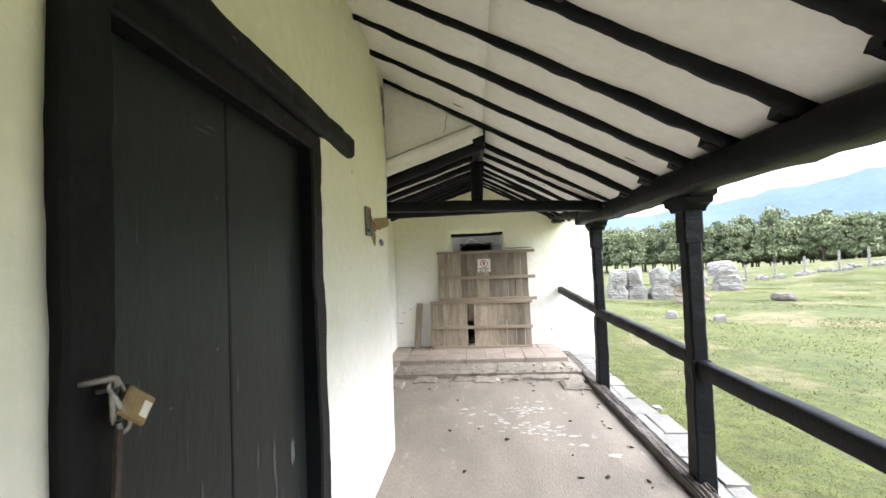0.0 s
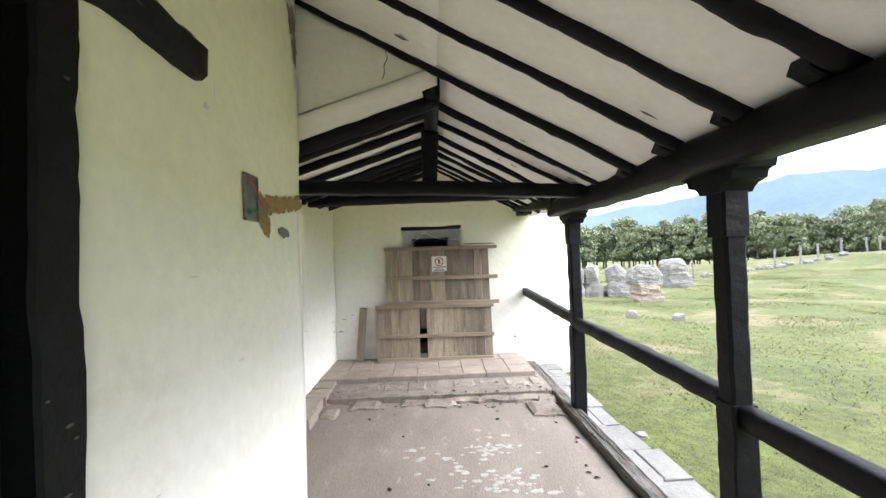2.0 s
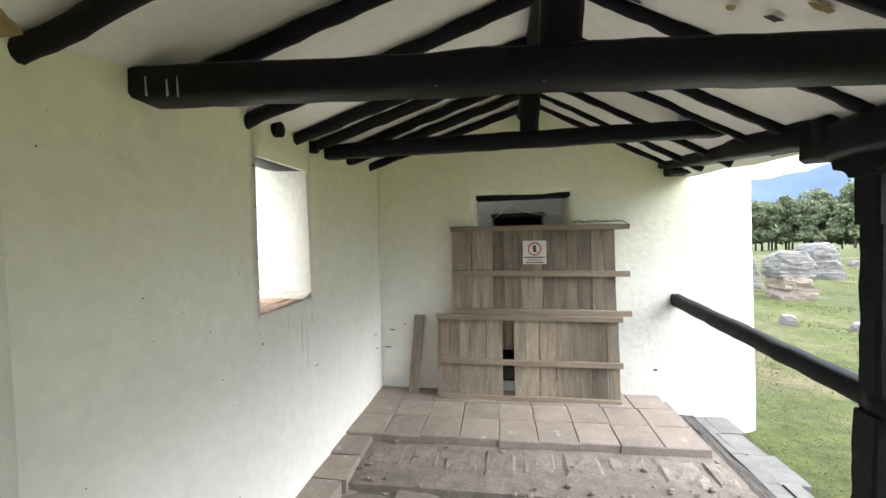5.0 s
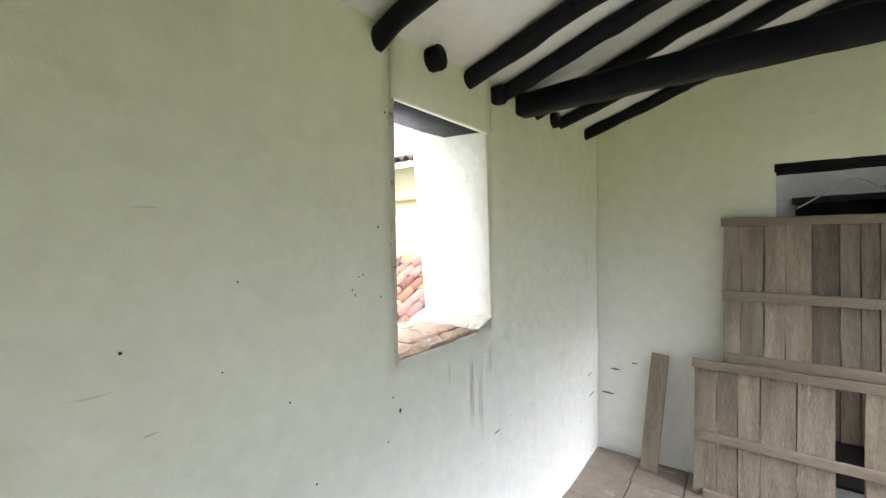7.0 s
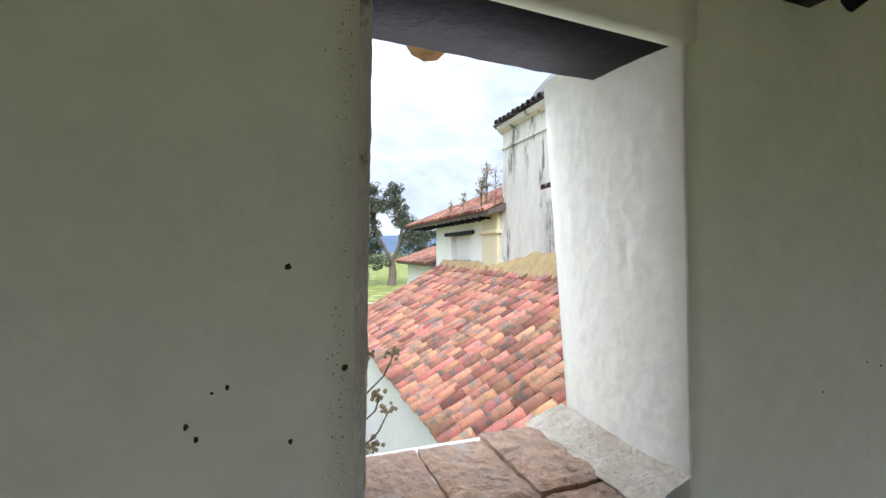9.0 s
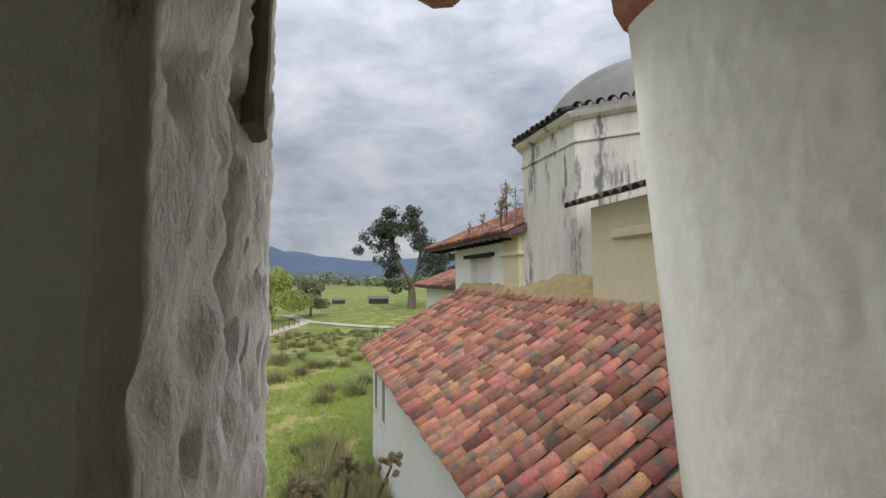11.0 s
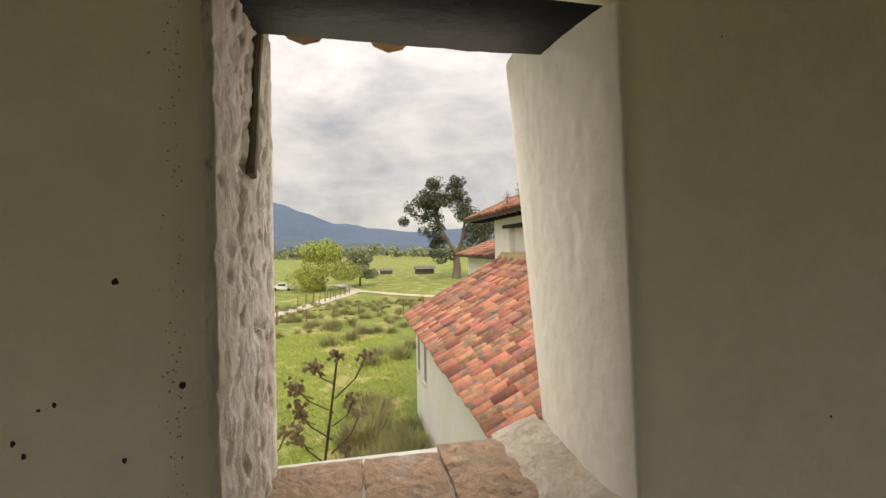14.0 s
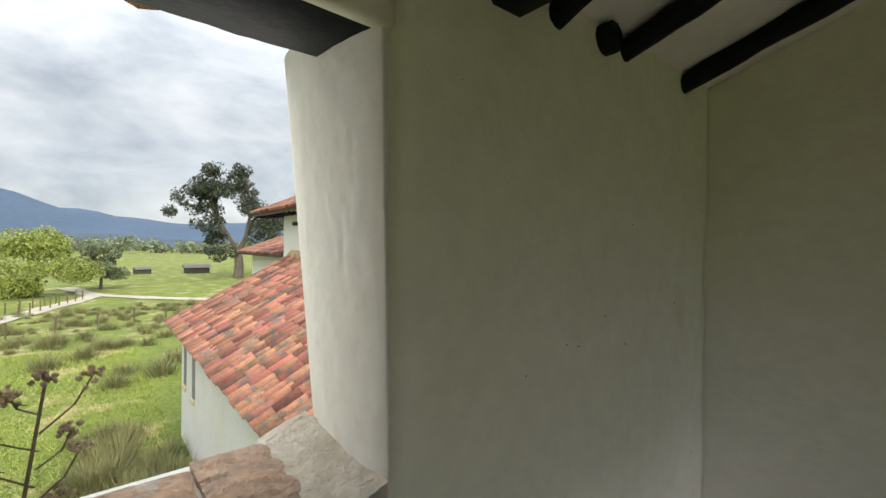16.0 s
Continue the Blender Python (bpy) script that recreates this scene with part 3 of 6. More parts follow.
def build_ceilings():
    def slope(nm, x0, x1, y0, y1, under, label, seed, thick=0.10):
        bm = bmesh.new()
        xs, ys = steps([x0, x1], 0.09), steps([y0, y1], 0.09)
        lo = [[bm.verts.new((x, y, under(x, y) + 0.012 * noise.fractal(Vector((x * 2.2 + seed, y * 2.2, seed)), 1.0, 2.0, 4))) for y in ys] for x in xs]
        for i in range(len(xs) - 1):
            for j in range(len(ys) - 1):
                bm.faces.new((lo[i][j], lo[i][j + 1], lo[i + 1][j + 1], lo[i + 1][j]))
        rim = [e for e in bm.edges if len(e.link_faces) == 1]
        r = bmesh.ops.extrude_edge_only(bm, edges=rim)
        vs = [v for v in r["geom"] if isinstance(v, bmesh.types.BMVert)]
        for v in vs:
            v.co.z += thick
        tops = [bm.verts.new((x, y, under(x, y) + thick + 0.02)) for x, y in ((x0, y0), (x1, y0), (x1, y1), (x0, y1))]
        bm.faces.new(tops)
        tagged(part(nm, bm, M_CEIL, smooth=True), label, "ceiling", kind="structure")

    slope("ceiling_right", RIDGE_X, 1.58, JOG_Y + 0.02, END_Y + 0.02, right_under, "whitewashed sloping ceiling between black rafters", 1.0)
    slope("ceiling_near", NEAR_X - 1.6, RIDGE_X, -3.2, JOG_Y + 0.11, right_under, "whitewashed sloping ceiling between black rafters", 1.0)
    slope("ceiling_near_eave", RIDGE_X, 1.58, -3.2, JOG_Y + 0.02, right_under, "whitewashed sloping ceiling between black rafters", 1.0)
    slope("ceiling_left", LEFT_X - 0.36, RIDGE_X, JOG_Y + 0.02, END_Y + 0.02, left_under, "whitewashed sloping ceiling between black rafters", 3.0)
    # the plastered triangle between the two roofs
    bm = bmesh.new()
    xs = steps([LEFT_X - 0.6, RIDGE_X + 0.02], 0.08)
    rows = []
    for x in xs:
        z0, z1 = left_under(x, JOG_Y) - 0.02, right_under(x, JOG_Y) + 0.03
        rows.append([bm.verts.new((x, JOG_Y + 0.045 + 0.006 * noise.noise(Vector((x * 3, k, 2))), z0 + (z1 - z0) * k / 8)) for k in range(9)])
    for a, b in zip(rows, rows[1:]):
        for k in range(8):
            bm.faces.new((a[k], b[k], b[k + 1], a[k + 1]))
    r = bmesh.ops.extrude_face_region(bm, geom=bm.faces[:])
    for v in r["geom"]:
        if isinstance(v, bmesh.types.BMVert):
            v.co.y += 0.10
    tagged(part("wall_gable", bm, M_CEIL, smooth=True), "cracked plaster triangle between two roof slopes", "wall", kind="structure")
    # closing walls behind the camera
    bm = bmesh.new()
    box(bm, NEAR_X - 0.05, 1.30, -3.4, -3.2, -0.3, 3.6)
    tagged(part("wall_behind", bm, M_WALL), "plain whitewashed wall closing the gallery", "wall", kind="structure")


build_near_wall()
build_left_wall()
build_end_wall()
build_floor()
build_ceilings()


# ---- roof timbers ----
def build_timbers():
    rng = random.Random(5)
    for i, y in enumerate([0.15, 0.68, 1.19, 1.68, 2.13, 2.54, 2.97, 3.45]):
        bm = bmesh.new()
        w = rng.uniform(0.028, 0.038) if i != 6 else 0.020
        x0 = NEAR_X + 0.0
        beam(bm, (x0, y + 0.02, right_under(x0, y) - 0.004), (1.50, y, right_under(1.50, y) - 0.008), w, 0.052, 44, 0.0085, seed=i * 3.1, taper=1.8)
        tagged(part("rafter", bm, M_BLACK, smooth=True), "black painted rough pole rafter", "rafter", "rafters of the gallery roof")
    for i, y in enumerate([3.98, 4.42, 4.92, 5.40, 5.72, 6.20, 6.62, 6.98]):
        bm = bmesh.new()
        beam(bm, (RIDGE_X, y, right_under(RIDGE_X, y) - 0.012), (1.50, y, right_under(1.50, y) - 0.012), rng.uniform(0.034, 0.048), 0.060, 30, 0.009, seed=20 + i * 3.1)
        tagged(part("rafter", bm, M_BLACK, smooth=True), "black painted rough pole rafter", "rafter", "rafters of the gallery roof")
    for i, y in enumerate([3.56, 3.96, 4.46, 4.95, 5.45, 5.72, 6.08, 6.42, 6.86]):
        bm = bmesh.new()
        beam(bm, (RIDGE_X, y, left_under(RIDGE_X, y) - (0.040 if i else 0.075)), (LEFT_X - 0.12, y, left_under(LEFT_X - 0.12, y) - (0.040 if i else 0.055)), rng.uniform(0.060, 0.078), 0.072 if i else 0.10, 22, 0.008,
             seed=50 + i * 3.1, round_pole=True)
        tagged(part("rafter", bm, M_BLACK, smooth=True), "black painted round pole rafter ending at the wall", "rafter", "rafters of the gallery roof")
    # dark gaps above the plate beside the rafter ends, put in as black blocks
    for i, y in enumerate([0.15, 0.68, 1.19, 1.68, 2.13, 2.54, 2.97, 3.45, 3.98, 4.42]):
        bm = bmesh.new()
        x0 = 1.29 + rng.uniform(-0.03, 0.03)
        z = right_under(x0 + 0.08, y)
        beam(bm, (x0, y + 0.07, z + 0.012), (1.42, y + 0.075, right_under(1.42, y) - 0.02), rng.uniform(0.055, 0.08), 0.065, 8, 0.008, seed=300 + i, corner=0.12)
        tagged(part("rafter_pad", bm, M_BLACK), "black block standing for the dark gap beside a rafter end", "block", "rafter end blocks")
    bm = bmesh.new()
    beam(bm, (RIDGE_X - 0.04, JOG_Y + 0.03, 2.66), (RIDGE_X - 0.04, END_Y + 0.05, 2.84), 0.11, 0.14, 24, 0.008, seed=90)
    tagged(part("ridge_beam", bm, M_BLACK, smooth=True), "black painted ridge beam", "beam")
    for nm, y, z, w in (("tie_beam", 4.35, 2.15, 0.14), ("tie_beam", 5.90, 2.28, 0.11)):
        bm = bmesh.new()
        beam(bm, (LEFT_X - 0.08, y, z + 0.058 if y < 5 else z), (1.52, y - 0.05, z - 0.06 if y < 5 else z + 0.02), w, 0.105 if y < 5 else 0.10, 26, 0.007, seed=100 + y, corner=0.12)
        tagged(part(nm, bm, M_BLACK, smooth=True), "heavy black tie beam with white drips", "beam", "tie beams")
        bm = bmesh.new()
        beam(bm, (RIDGE_X - 0.06, y, z + 0.06), (RIDGE_X - 0.05, y, 2.62), 0.12, 0.12, 8, 0.006, seed=110 + y, up=(0, 1, 0), taper=1.2)
        tagged(part("king_post", bm, M_BLACK, smooth=True), "short black king post on a tie beam", "post", "king posts")
    bm = bmesh.new()
    beam(bm, (PLATE_X, -3.2, 2.0), (PLATE_X, 5.25, 2.05), 0.20, 0.16, 44, 0.012, seed=120, corner=0.12)
    tagged(part("wall_plate_beam", bm, M_BLACK, smooth=True), "long black beam carrying the rafters over the posts", "beam", "wall plate beams")
    bm = bmesh.new()
    beam(bm, (PLATE_X, 5.12, 2.10), (PLATE_X, END_Y + 0.15, 2.32), 0.18, 0.13, 20, 0.010, seed=122, corner=0.12)
    tagged(part("wall_plate_beam", bm, M_BLACK, smooth=True), "black beam running from a post into the end wall", "beam", "wall plate beams")
    for i, (y, z) in enumerate(((5.21, 2.275), (6.30, 2.30), (5.66, 2.27))):
        bm = bmesh.new()
        beam(bm, (LEFT_X - 0.06, y, z), (LEFT_X + 0.035, y, z), 0.085, 0.085, 4, 0.004, seed=130 + i, round_pole=True)
        tagged(part("beam_stub", bm, M_BLACK, smooth=True), "sawn-off black pole end in the wall", "beam", "sawn pole ends")


build_timbers()


# ---- posts and rails ----
def build_posts():
    for y, ztop in ((2.893, 2.00), (5.05, 2.03)):
        post = thing("post", "black painted square timber post with carved capital", "post", "gallery posts")
        post.location = (1.515, y, 0.0)
        bm = bmesh.new()
        beam(bm, (0, 0, 0.80), (0, 0, ztop - 0.30), 0.108, 0.108, 20, 0.005, seed=y, up=(0, 1, 0), corner=0.14)
        part("shaft", bm, M_BLACK, post)
        bm = bmesh.new()
        beam(bm, (0, 0, -0.10), (0, 0, 0.84), 0.128, 0.128, 16, 0.006, seed=y + 2, up=(0, 1, 0), corner=0.08)
        part("foot_block", bm, M_BLACK, post)
        bm = bmesh.new()
        beam(bm, (0, 0, ztop - 0.36), (0, 0, ztop - 0.12), 0.130, 0.130, 6, 0.004, seed=y + 4, up=(0, 1, 0), corner=0.08)
        part("neck_block", bm, M_BLACK, post)
        bm = bmesh.new()
        outline = [(0.065, ztop - 0.15), (0.08, ztop - 0.13)] + [(0.10, ztop - 0.115), (0.155, ztop - 0.10), (0.165, ztop - 0.065), (0.205, ztop - 0.055), (0.22, ztop)]
        outline = outline + [(-a, b) for a, b in outline[::-1]]
        f = [bm.verts.new((-0.085, a, b)) for a, b in outline]
        g = [bm.verts.new((0.085, a, b)) for a, b in outline]
        bm.faces.new(f)
        bm.faces.new(g[::-1])
        for k in range(len(f)):
            bm.faces.new((f[k], f[(k + 1) % len(f)], g[(k + 1) % len(f)], g[k]))
        part("capital", bm, M_BLACK, post)
    for i, (a, b) in enumerate((((1.48, END_Y + 0.06, 1.02), (1.515, 5.02, 0.90)), ((1.505, 5.08, 0.89), (1.505, 2.90, 0.845)), ((1.52, 2.89, 0.79), (1.52, -3.2, 0.72)))):
        bm = bmesh.new()
        beam(bm, a, b, 0.085, 0.105, 24, 0.007, seed=200 + i, corner=0.15)
        tagged(part("rail", bm, M_BLACK, smooth=True), "worn black timber handrail between the posts", "rail", "gallery rails")
    bm = bmesh.new()
    beam(bm, (1.45, -3.2, -0.06), (1.45, 6.86, -0.03), 0.125, 0.14, 60, 0.012, seed=210, corner=0.1)
    sleeper = tagged(part("sleeper_beam", bm, M_SLEEPER), "rotten split timber sleeper along the floor edge", "beam")
    rng = random.Random(4)
    for lane in range(7):
        y = 0.2
        while y < 6.8:
            l = rng.uniform(0.5, 1.6)
            bm = bmesh.new()
            xx = 1.395 + lane * 0.018
            h = rng.uniform(0.012, 0.034)
            beam(bm, (xx, y, 0.0 + h * 0.5 - 0.02 + 0.004 * y), (xx + rng.uniform(-0.008, 0.008), min(y + l, 6.85), 0.0 + h * 0.5 - 0.02 + 0.004 * y), rng.uniform(0.008, 0.017), h + 0.03, 10, 0.004, seed=lane * 7 + y, corner=0.3)
            part("splinter", bm, M_SLEEPER, sleeper)
            y += l + rng.uniform(-0.05, 0.12)
    br = thing("beam_bracket", "black carved bracket on the end wall under the beam", "bracket")
    bm = bmesh.new()
    box(bm, 1.38, 1.56, END_Y - 0.22, END_Y + 0.03, 2.165, 2.26, 0.02)
    part("corbel", bm, M_BLACK, br)
    bm = bmesh.new()
    box(bm, 1.40, 1.54, END_Y - 0.30, END_Y + 0.02, 2.26, 2.33, 0.015)
    part("pad", bm, M_BLACK, br)


build_posts()


# ---- door ----
def build_door():
    d = tagged(new("door_1"), "closed dark double plank door with padlock", "door", kind="structure")
    bm = bmesh.new()
    box(bm, NEAR_X - 0.10, NEAR_X - 0.062, 0.70, 1.195, 0.0, 2.12, 0.004)
    leaf = part("door_leaf", bm, M_DOOR, d)
    bm = bmesh.new()
    box(bm, NEAR_X - 0.10, NEAR_X - 0.060, 1.20, 1.76, 0.0, 2.12, 0.004)
    part("door_leaf", bm, M_DOOR, d)
    for nm, b in (("jamb", (NEAR_X - 0.14, NEAR_X + 0.012, 0.59, 0.70, -0.05, 2.14)), ("jamb", (NEAR_X - 0.14, NEAR_X + 0.010, 1.76, 1.875, -0.05, 2.14)),
                  ("head", (NEAR_X - 0.14, NEAR_X + 0.006, 0.59, 1.875, 2.12, 2.21))):
        bm = bmesh.new()
        if nm == "jamb":
            beam(bm, ((b[0] + b[1]) / 2, (b[2] + b[3]) / 2, b[4]), ((b[0] + b[1]) / 2, (b[2] + b[3]) / 2, b[5]), b[3] - b[2], b[1] - b[0], 30, 0.006, seed=b[2], up=(1, 0, 0), corner=0.08)
        else:
            beam(bm, ((b[0] + b[1]) / 2, b[2], (b[4] + b[5]) / 2), ((b[0] + b[1]) / 2, b[3], (b[4] + b[5]) / 2), b[1] - b[0], b[5] - b[4], 20, 0.004, seed=4.0, corner=0.08)
        part(nm, bm, M_BLACK, d)
    bm = bmesh.new()
    beam(bm, (NEAR_X - 0.03, -0.05, 2.25), (NEAR_X - 0.03, 2.36, 2.29), 0.14, 0.13, 36, 0.007, seed=31, corner=0.15)
    tagged(part("door_lintel", bm, M_BLACK, smooth=True), "heavy black timber lintel over the door", "lintel")
    bm = bmesh.new()
    box(bm, NEAR_X - 0.62, NEAR_X - 0.45, 0.4, 2.1, -0.2, 2.3)
    tagged(part("wall_behind_door", bm, M_DARK), "dark room side behind the closed door", "wall", kind="structure")


build_door()


# ---- window lintel and sill ----
def build_window():
    bm = bmesh.new()
    beam(bm, (LEFT_X - 0.124, 4.96, 2.152), (LEFT_X - 0.124, 5.64, 2.152), 0.19, 0.10, 20, 0.004, seed=41, corner=0.06)
    tagged(part("window_lintel", bm, M_BLACK, smooth=True), "black timber lintel over the window opening", "lintel")
    rng = random.Random(8)
    sill = tagged(new("window_sill"), "worn clay tiles laid on the window sill", "window sill", kind="structure")

    def worn_tile(x0, x1, y0, y1, z, seed):
        """A pitted clay tile with ragged, rounded-down edges."""
        bm = bmesh.new()
        nx, ny = 16, 10
        g = []
        for i in range(nx + 1):
            col = []
            for j in range(ny + 1):
                x, y = x0 + (x1 - x0) * i / nx, y0 + (y1 - y0) * j / ny
                rim = i in (0, nx) or j in (0, ny)
                p = Vector((x * 26 + seed, y * 26, seed))
                if rim:
                    x += 0.006 * noise.noise(p) + 0.003 * noise.noise(p * 3)
                    y += 0.006 * noise.noise(p + Vector((0, 7, 0))) + 0.003 * noise.noise(p * 3 + Vector((0, 7, 0)))
                pit = max(0.0, noise.noise(p * 1.7) - 0.25) * 0.014
                col.append(bm.verts.new((x, y, z + 0.004 * noise.fractal(p, 0.8, 2.1, 4) - pit - (0.007 if rim else 0.0))))
            g.append(col)
        for i in range(nx):
            for j in range(ny):
                bm.faces.new((g[i][j], g[i + 1][j], g[i + 1][j + 1], g[i][j + 1]))
        r = bmesh.ops.extrude_edge_only(bm, edges=[e for e in bm.edges if len(e.link_faces) == 1])
        for v in r["geom"]:
            if isinstance(v, bmesh.types.BMVert):
                v.co.z = 1.20
        part("tile", bm, M_SILL, sill)

    back, front = LEFT_X - 0.385, LEFT_X - 0.027
    worn_tile(back + 0.01, front, 5.0, 5.200, 1.264, 1.0)
    worn_tile(back + 0.02, LEFT_X - 0.115, 5.206, 5.366, 1.267, 3.0)
    worn_tile(LEFT_X - 0.112, front, 5.206, 5.362, 1.263, 5.0)
    worn_tile(back, LEFT_X - 0.125, 5.374, 5.535, 1.271, 7.0)
    worn_tile(LEFT_X - 0.118, front - 0.01, 5.372, 5.545, 1.264, 9.0)
    bm = bmesh.new()
    rows = []
    for i in range(12):
        x = LEFT_X - 0.01 - 0.39 * i / 11
        rows.append([bm.verts.new((x, 5.505 + 0.030 * noise.noise(Vector((x * 11, 3, 0))) + 0.012 * noise.noise(Vector((x * 37, 3, 0))) + 0.115 * q / 5, 1.268 + 0.008 * q + 0.006 * noise.noise(Vector((x * 20, q, 1))))) for q in range(6)])
    for a, b in zip(rows, rows[1:]):
        for q in range(5):
            bm.faces.new((a[q], b[q], b[q + 1], a[q + 1]))
    part("mortar_fillet", bm, M_FILLET, sill, smooth=True)


build_window()


# ---- boards in the doorway ----
def build_panels():
    rng = random.Random(3)

    def panel(label, x0, x1, z0, z1, n, y_bot, y_top, ledgers, gap=None):
        p = thing("plank_panel", label, "plank panel", "plank panels blocking the doorway")
        cuts = [x0]
        for k in range(n):
            cuts.append(cuts[-1] + rng.uniform(0.7, 1.3))
        cuts = [x0 + (c - x0) * (x1 - x0) / (cuts[-1] - x0) for c in cuts]
        lean = (y_top - y_bot) / (z1 - z0)
        for k in range(n):
            if gap is not None and k == gap:
                continue
            bm = bmesh.new()
            off = rng.uniform(-0.004, 0.004)
            a, b = cuts[k] + rng.uniform(0.0005, 0.003), cuts[k + 1] - rng.uniform(0.0005, 0.003)
            top = z1 + rng.uniform(-0.015, 0.012)
            zs = steps([z0, top], 0.2)
            rows = [[bm.verts.new((x + rng.uniform(-0.003, 0.003), y_bot + off + (z - z0) * lean + dy, z)) for x, dy in ((a, 0.0), (b, 0.0), (b, 0.02), (a, 0.02))] for z in zs]
            for r0, r1 in zip(rows, rows[1:]):
                for q in range(4):
                    bm.faces.new((r0[q], r0[(q + 1) % 4], r1[(q + 1) % 4], r1[q]))
            bm.faces.new(rows[0])
            bm.faces.new(rows[-1][::-1])
            part("plank", bm, M_PLANK, p)
        for (xa, xb, z, h) in ledgers:
            bm = bmesh.new()
            yy = y_bot + (z - z0) * lean - 0.016
            beam(bm, (xa, yy, z), (xb, yy, z - 0.012), 0.03, h, 10, 0.004, seed=z * 9, corner=0.1)
            part("ledger", bm, M_LEDGER, p)
        return p

    panel("weathered plank panel with ledgers standing behind another", -0.61, 0.93, 0.55, 1.72, 15, 7.00, 7.085,
          [(-0.62, 1.06, 1.725, 0.05), (-0.61, 1.05, 1.285, 0.055), (-0.60, 1.06, 0.915, 0.055)])
    panel("weathered plank panel with a missing board leaning on another", -0.75, 0.93, 0.10, 0.87, 13, 6.89, 6.96,
          [(-0.76, 0.96, 0.875, 0.05), (-0.71, 0.95, 0.46, 0.05), (-0.70, 0.93, 0.125, 0.055)], gap=5)
    bm = bmesh.new()
    beam(bm, (-1.01, 6.99, 0.105), (-0.955, 7.09, 0.86), 0.105, 0.025, 8, 0.003, seed=71, up=(0, -1, 0), corner=0.1)
    tagged(part("loose_plank", bm, M_PLANK), "single short plank leaning upright against the wall", "plank")


build_panels()


# ---- church next to the house ----
EAVE_Y, EAVE_Z, TOP_Y, TOP_Z = 6.93, -0.80, 10.8, 1.30
ROOF_X0, ROOF_X1 = -16.2, -2.6


def tile_mesh(length, r0, r1, sag=0.0):
    """A half-round clay tile, lying along +y, wide end first."""
    bm = bmesh.new()
    rows = []
    for t in (0.0, 1.0):
        r = r0 + (r1 - r0) * t
        rows.append([bm.verts.new((math.cos(a) * r, t * length, math.sin(a) * r * 1.12)) for a in (math.pi * k / 6 for k in range(7))])
        rows.append([bm.verts.new((math.cos(a) * (r - 0.013), t * length, math.sin(a) * (r - 0.013) * 1.12)) for a in (math.pi * k / 6 for k in range(7))])
    o0, i0, o1, i1 = rows
    for k in range(6):
        bm.faces.new((o0[k], o0[k + 1], o1[k + 1], o1[k]))
        bm.faces.new((i0[k + 1], i0[k], i1[k], i1[k + 1]))
        bm.faces.new((o0[k + 1], o0[k], i0[k], i0[k + 1]))
    me = bpy.data.meshes.new("tile")
    bmesh.ops.recalc_face_normals(bm, faces=bm.faces[:])
    bm.to_mesh(me)
    bm.free()
    me.polygons.foreach_set("use_smooth", [True] * len(me.polygons))
    return me


def build_church():
    ch = thing("church", "old whitewashed church with tiled roofs and a domed tower", "church")
    wall_y = EAVE_Y + 0.30

    def wall(nm, b, mat=M_CHURCH, bevel=0.03):
        bm = bmesh.new()
        box(bm, *b, bevel)
        return part(nm, bm, mat, ch)

    wall("wall", (-15.75, -2.0, wall_y, TOP_Y, -4.8, -0.86))
    slope = math.atan2(TOP_Z - EAVE_Z, TOP_Y - EAVE_Y)
    bm = bmesh.new()
    vs = [bm.verts.new(p) for p in ((ROOF_X0 + 0.1, EAVE_Y + 0.05, EAVE_Z - 0.02), (ROOF_X1, EAVE_Y + 0.05, EAVE_Z - 0.02), (ROOF_X1, TOP_Y + 0.1, TOP_Z + 0.02), (ROOF_X0 + 0.1, TOP_Y + 0.1, TOP_Z + 0.02),
                                   (ROOF_X0 + 0.1, EAVE_Y + 0.05, EAVE_Z - 0.10), (ROOF_X1, EAVE_Y + 0.05, EAVE_Z - 0.10), (ROOF_X1, TOP_Y + 0.1, TOP_Z - 0.8), (ROOF_X0 + 0.1, TOP_Y + 0.1, TOP_Z - 0.8))]
    for q in ((0, 1, 2, 3), (4, 5, 1, 0), (5, 6, 2, 1), (6, 7, 3, 2), (7, 4, 0, 3), (7, 6, 5, 4)):
        bm.faces.new([vs[k] for k in q])
    roof = part("roof", bm, M_ROOF_BED, ch, "half-round clay tile roof, lichen-stained and uneven")
    return ch, roof, slope


church, church_roof, church_slope = build_church()


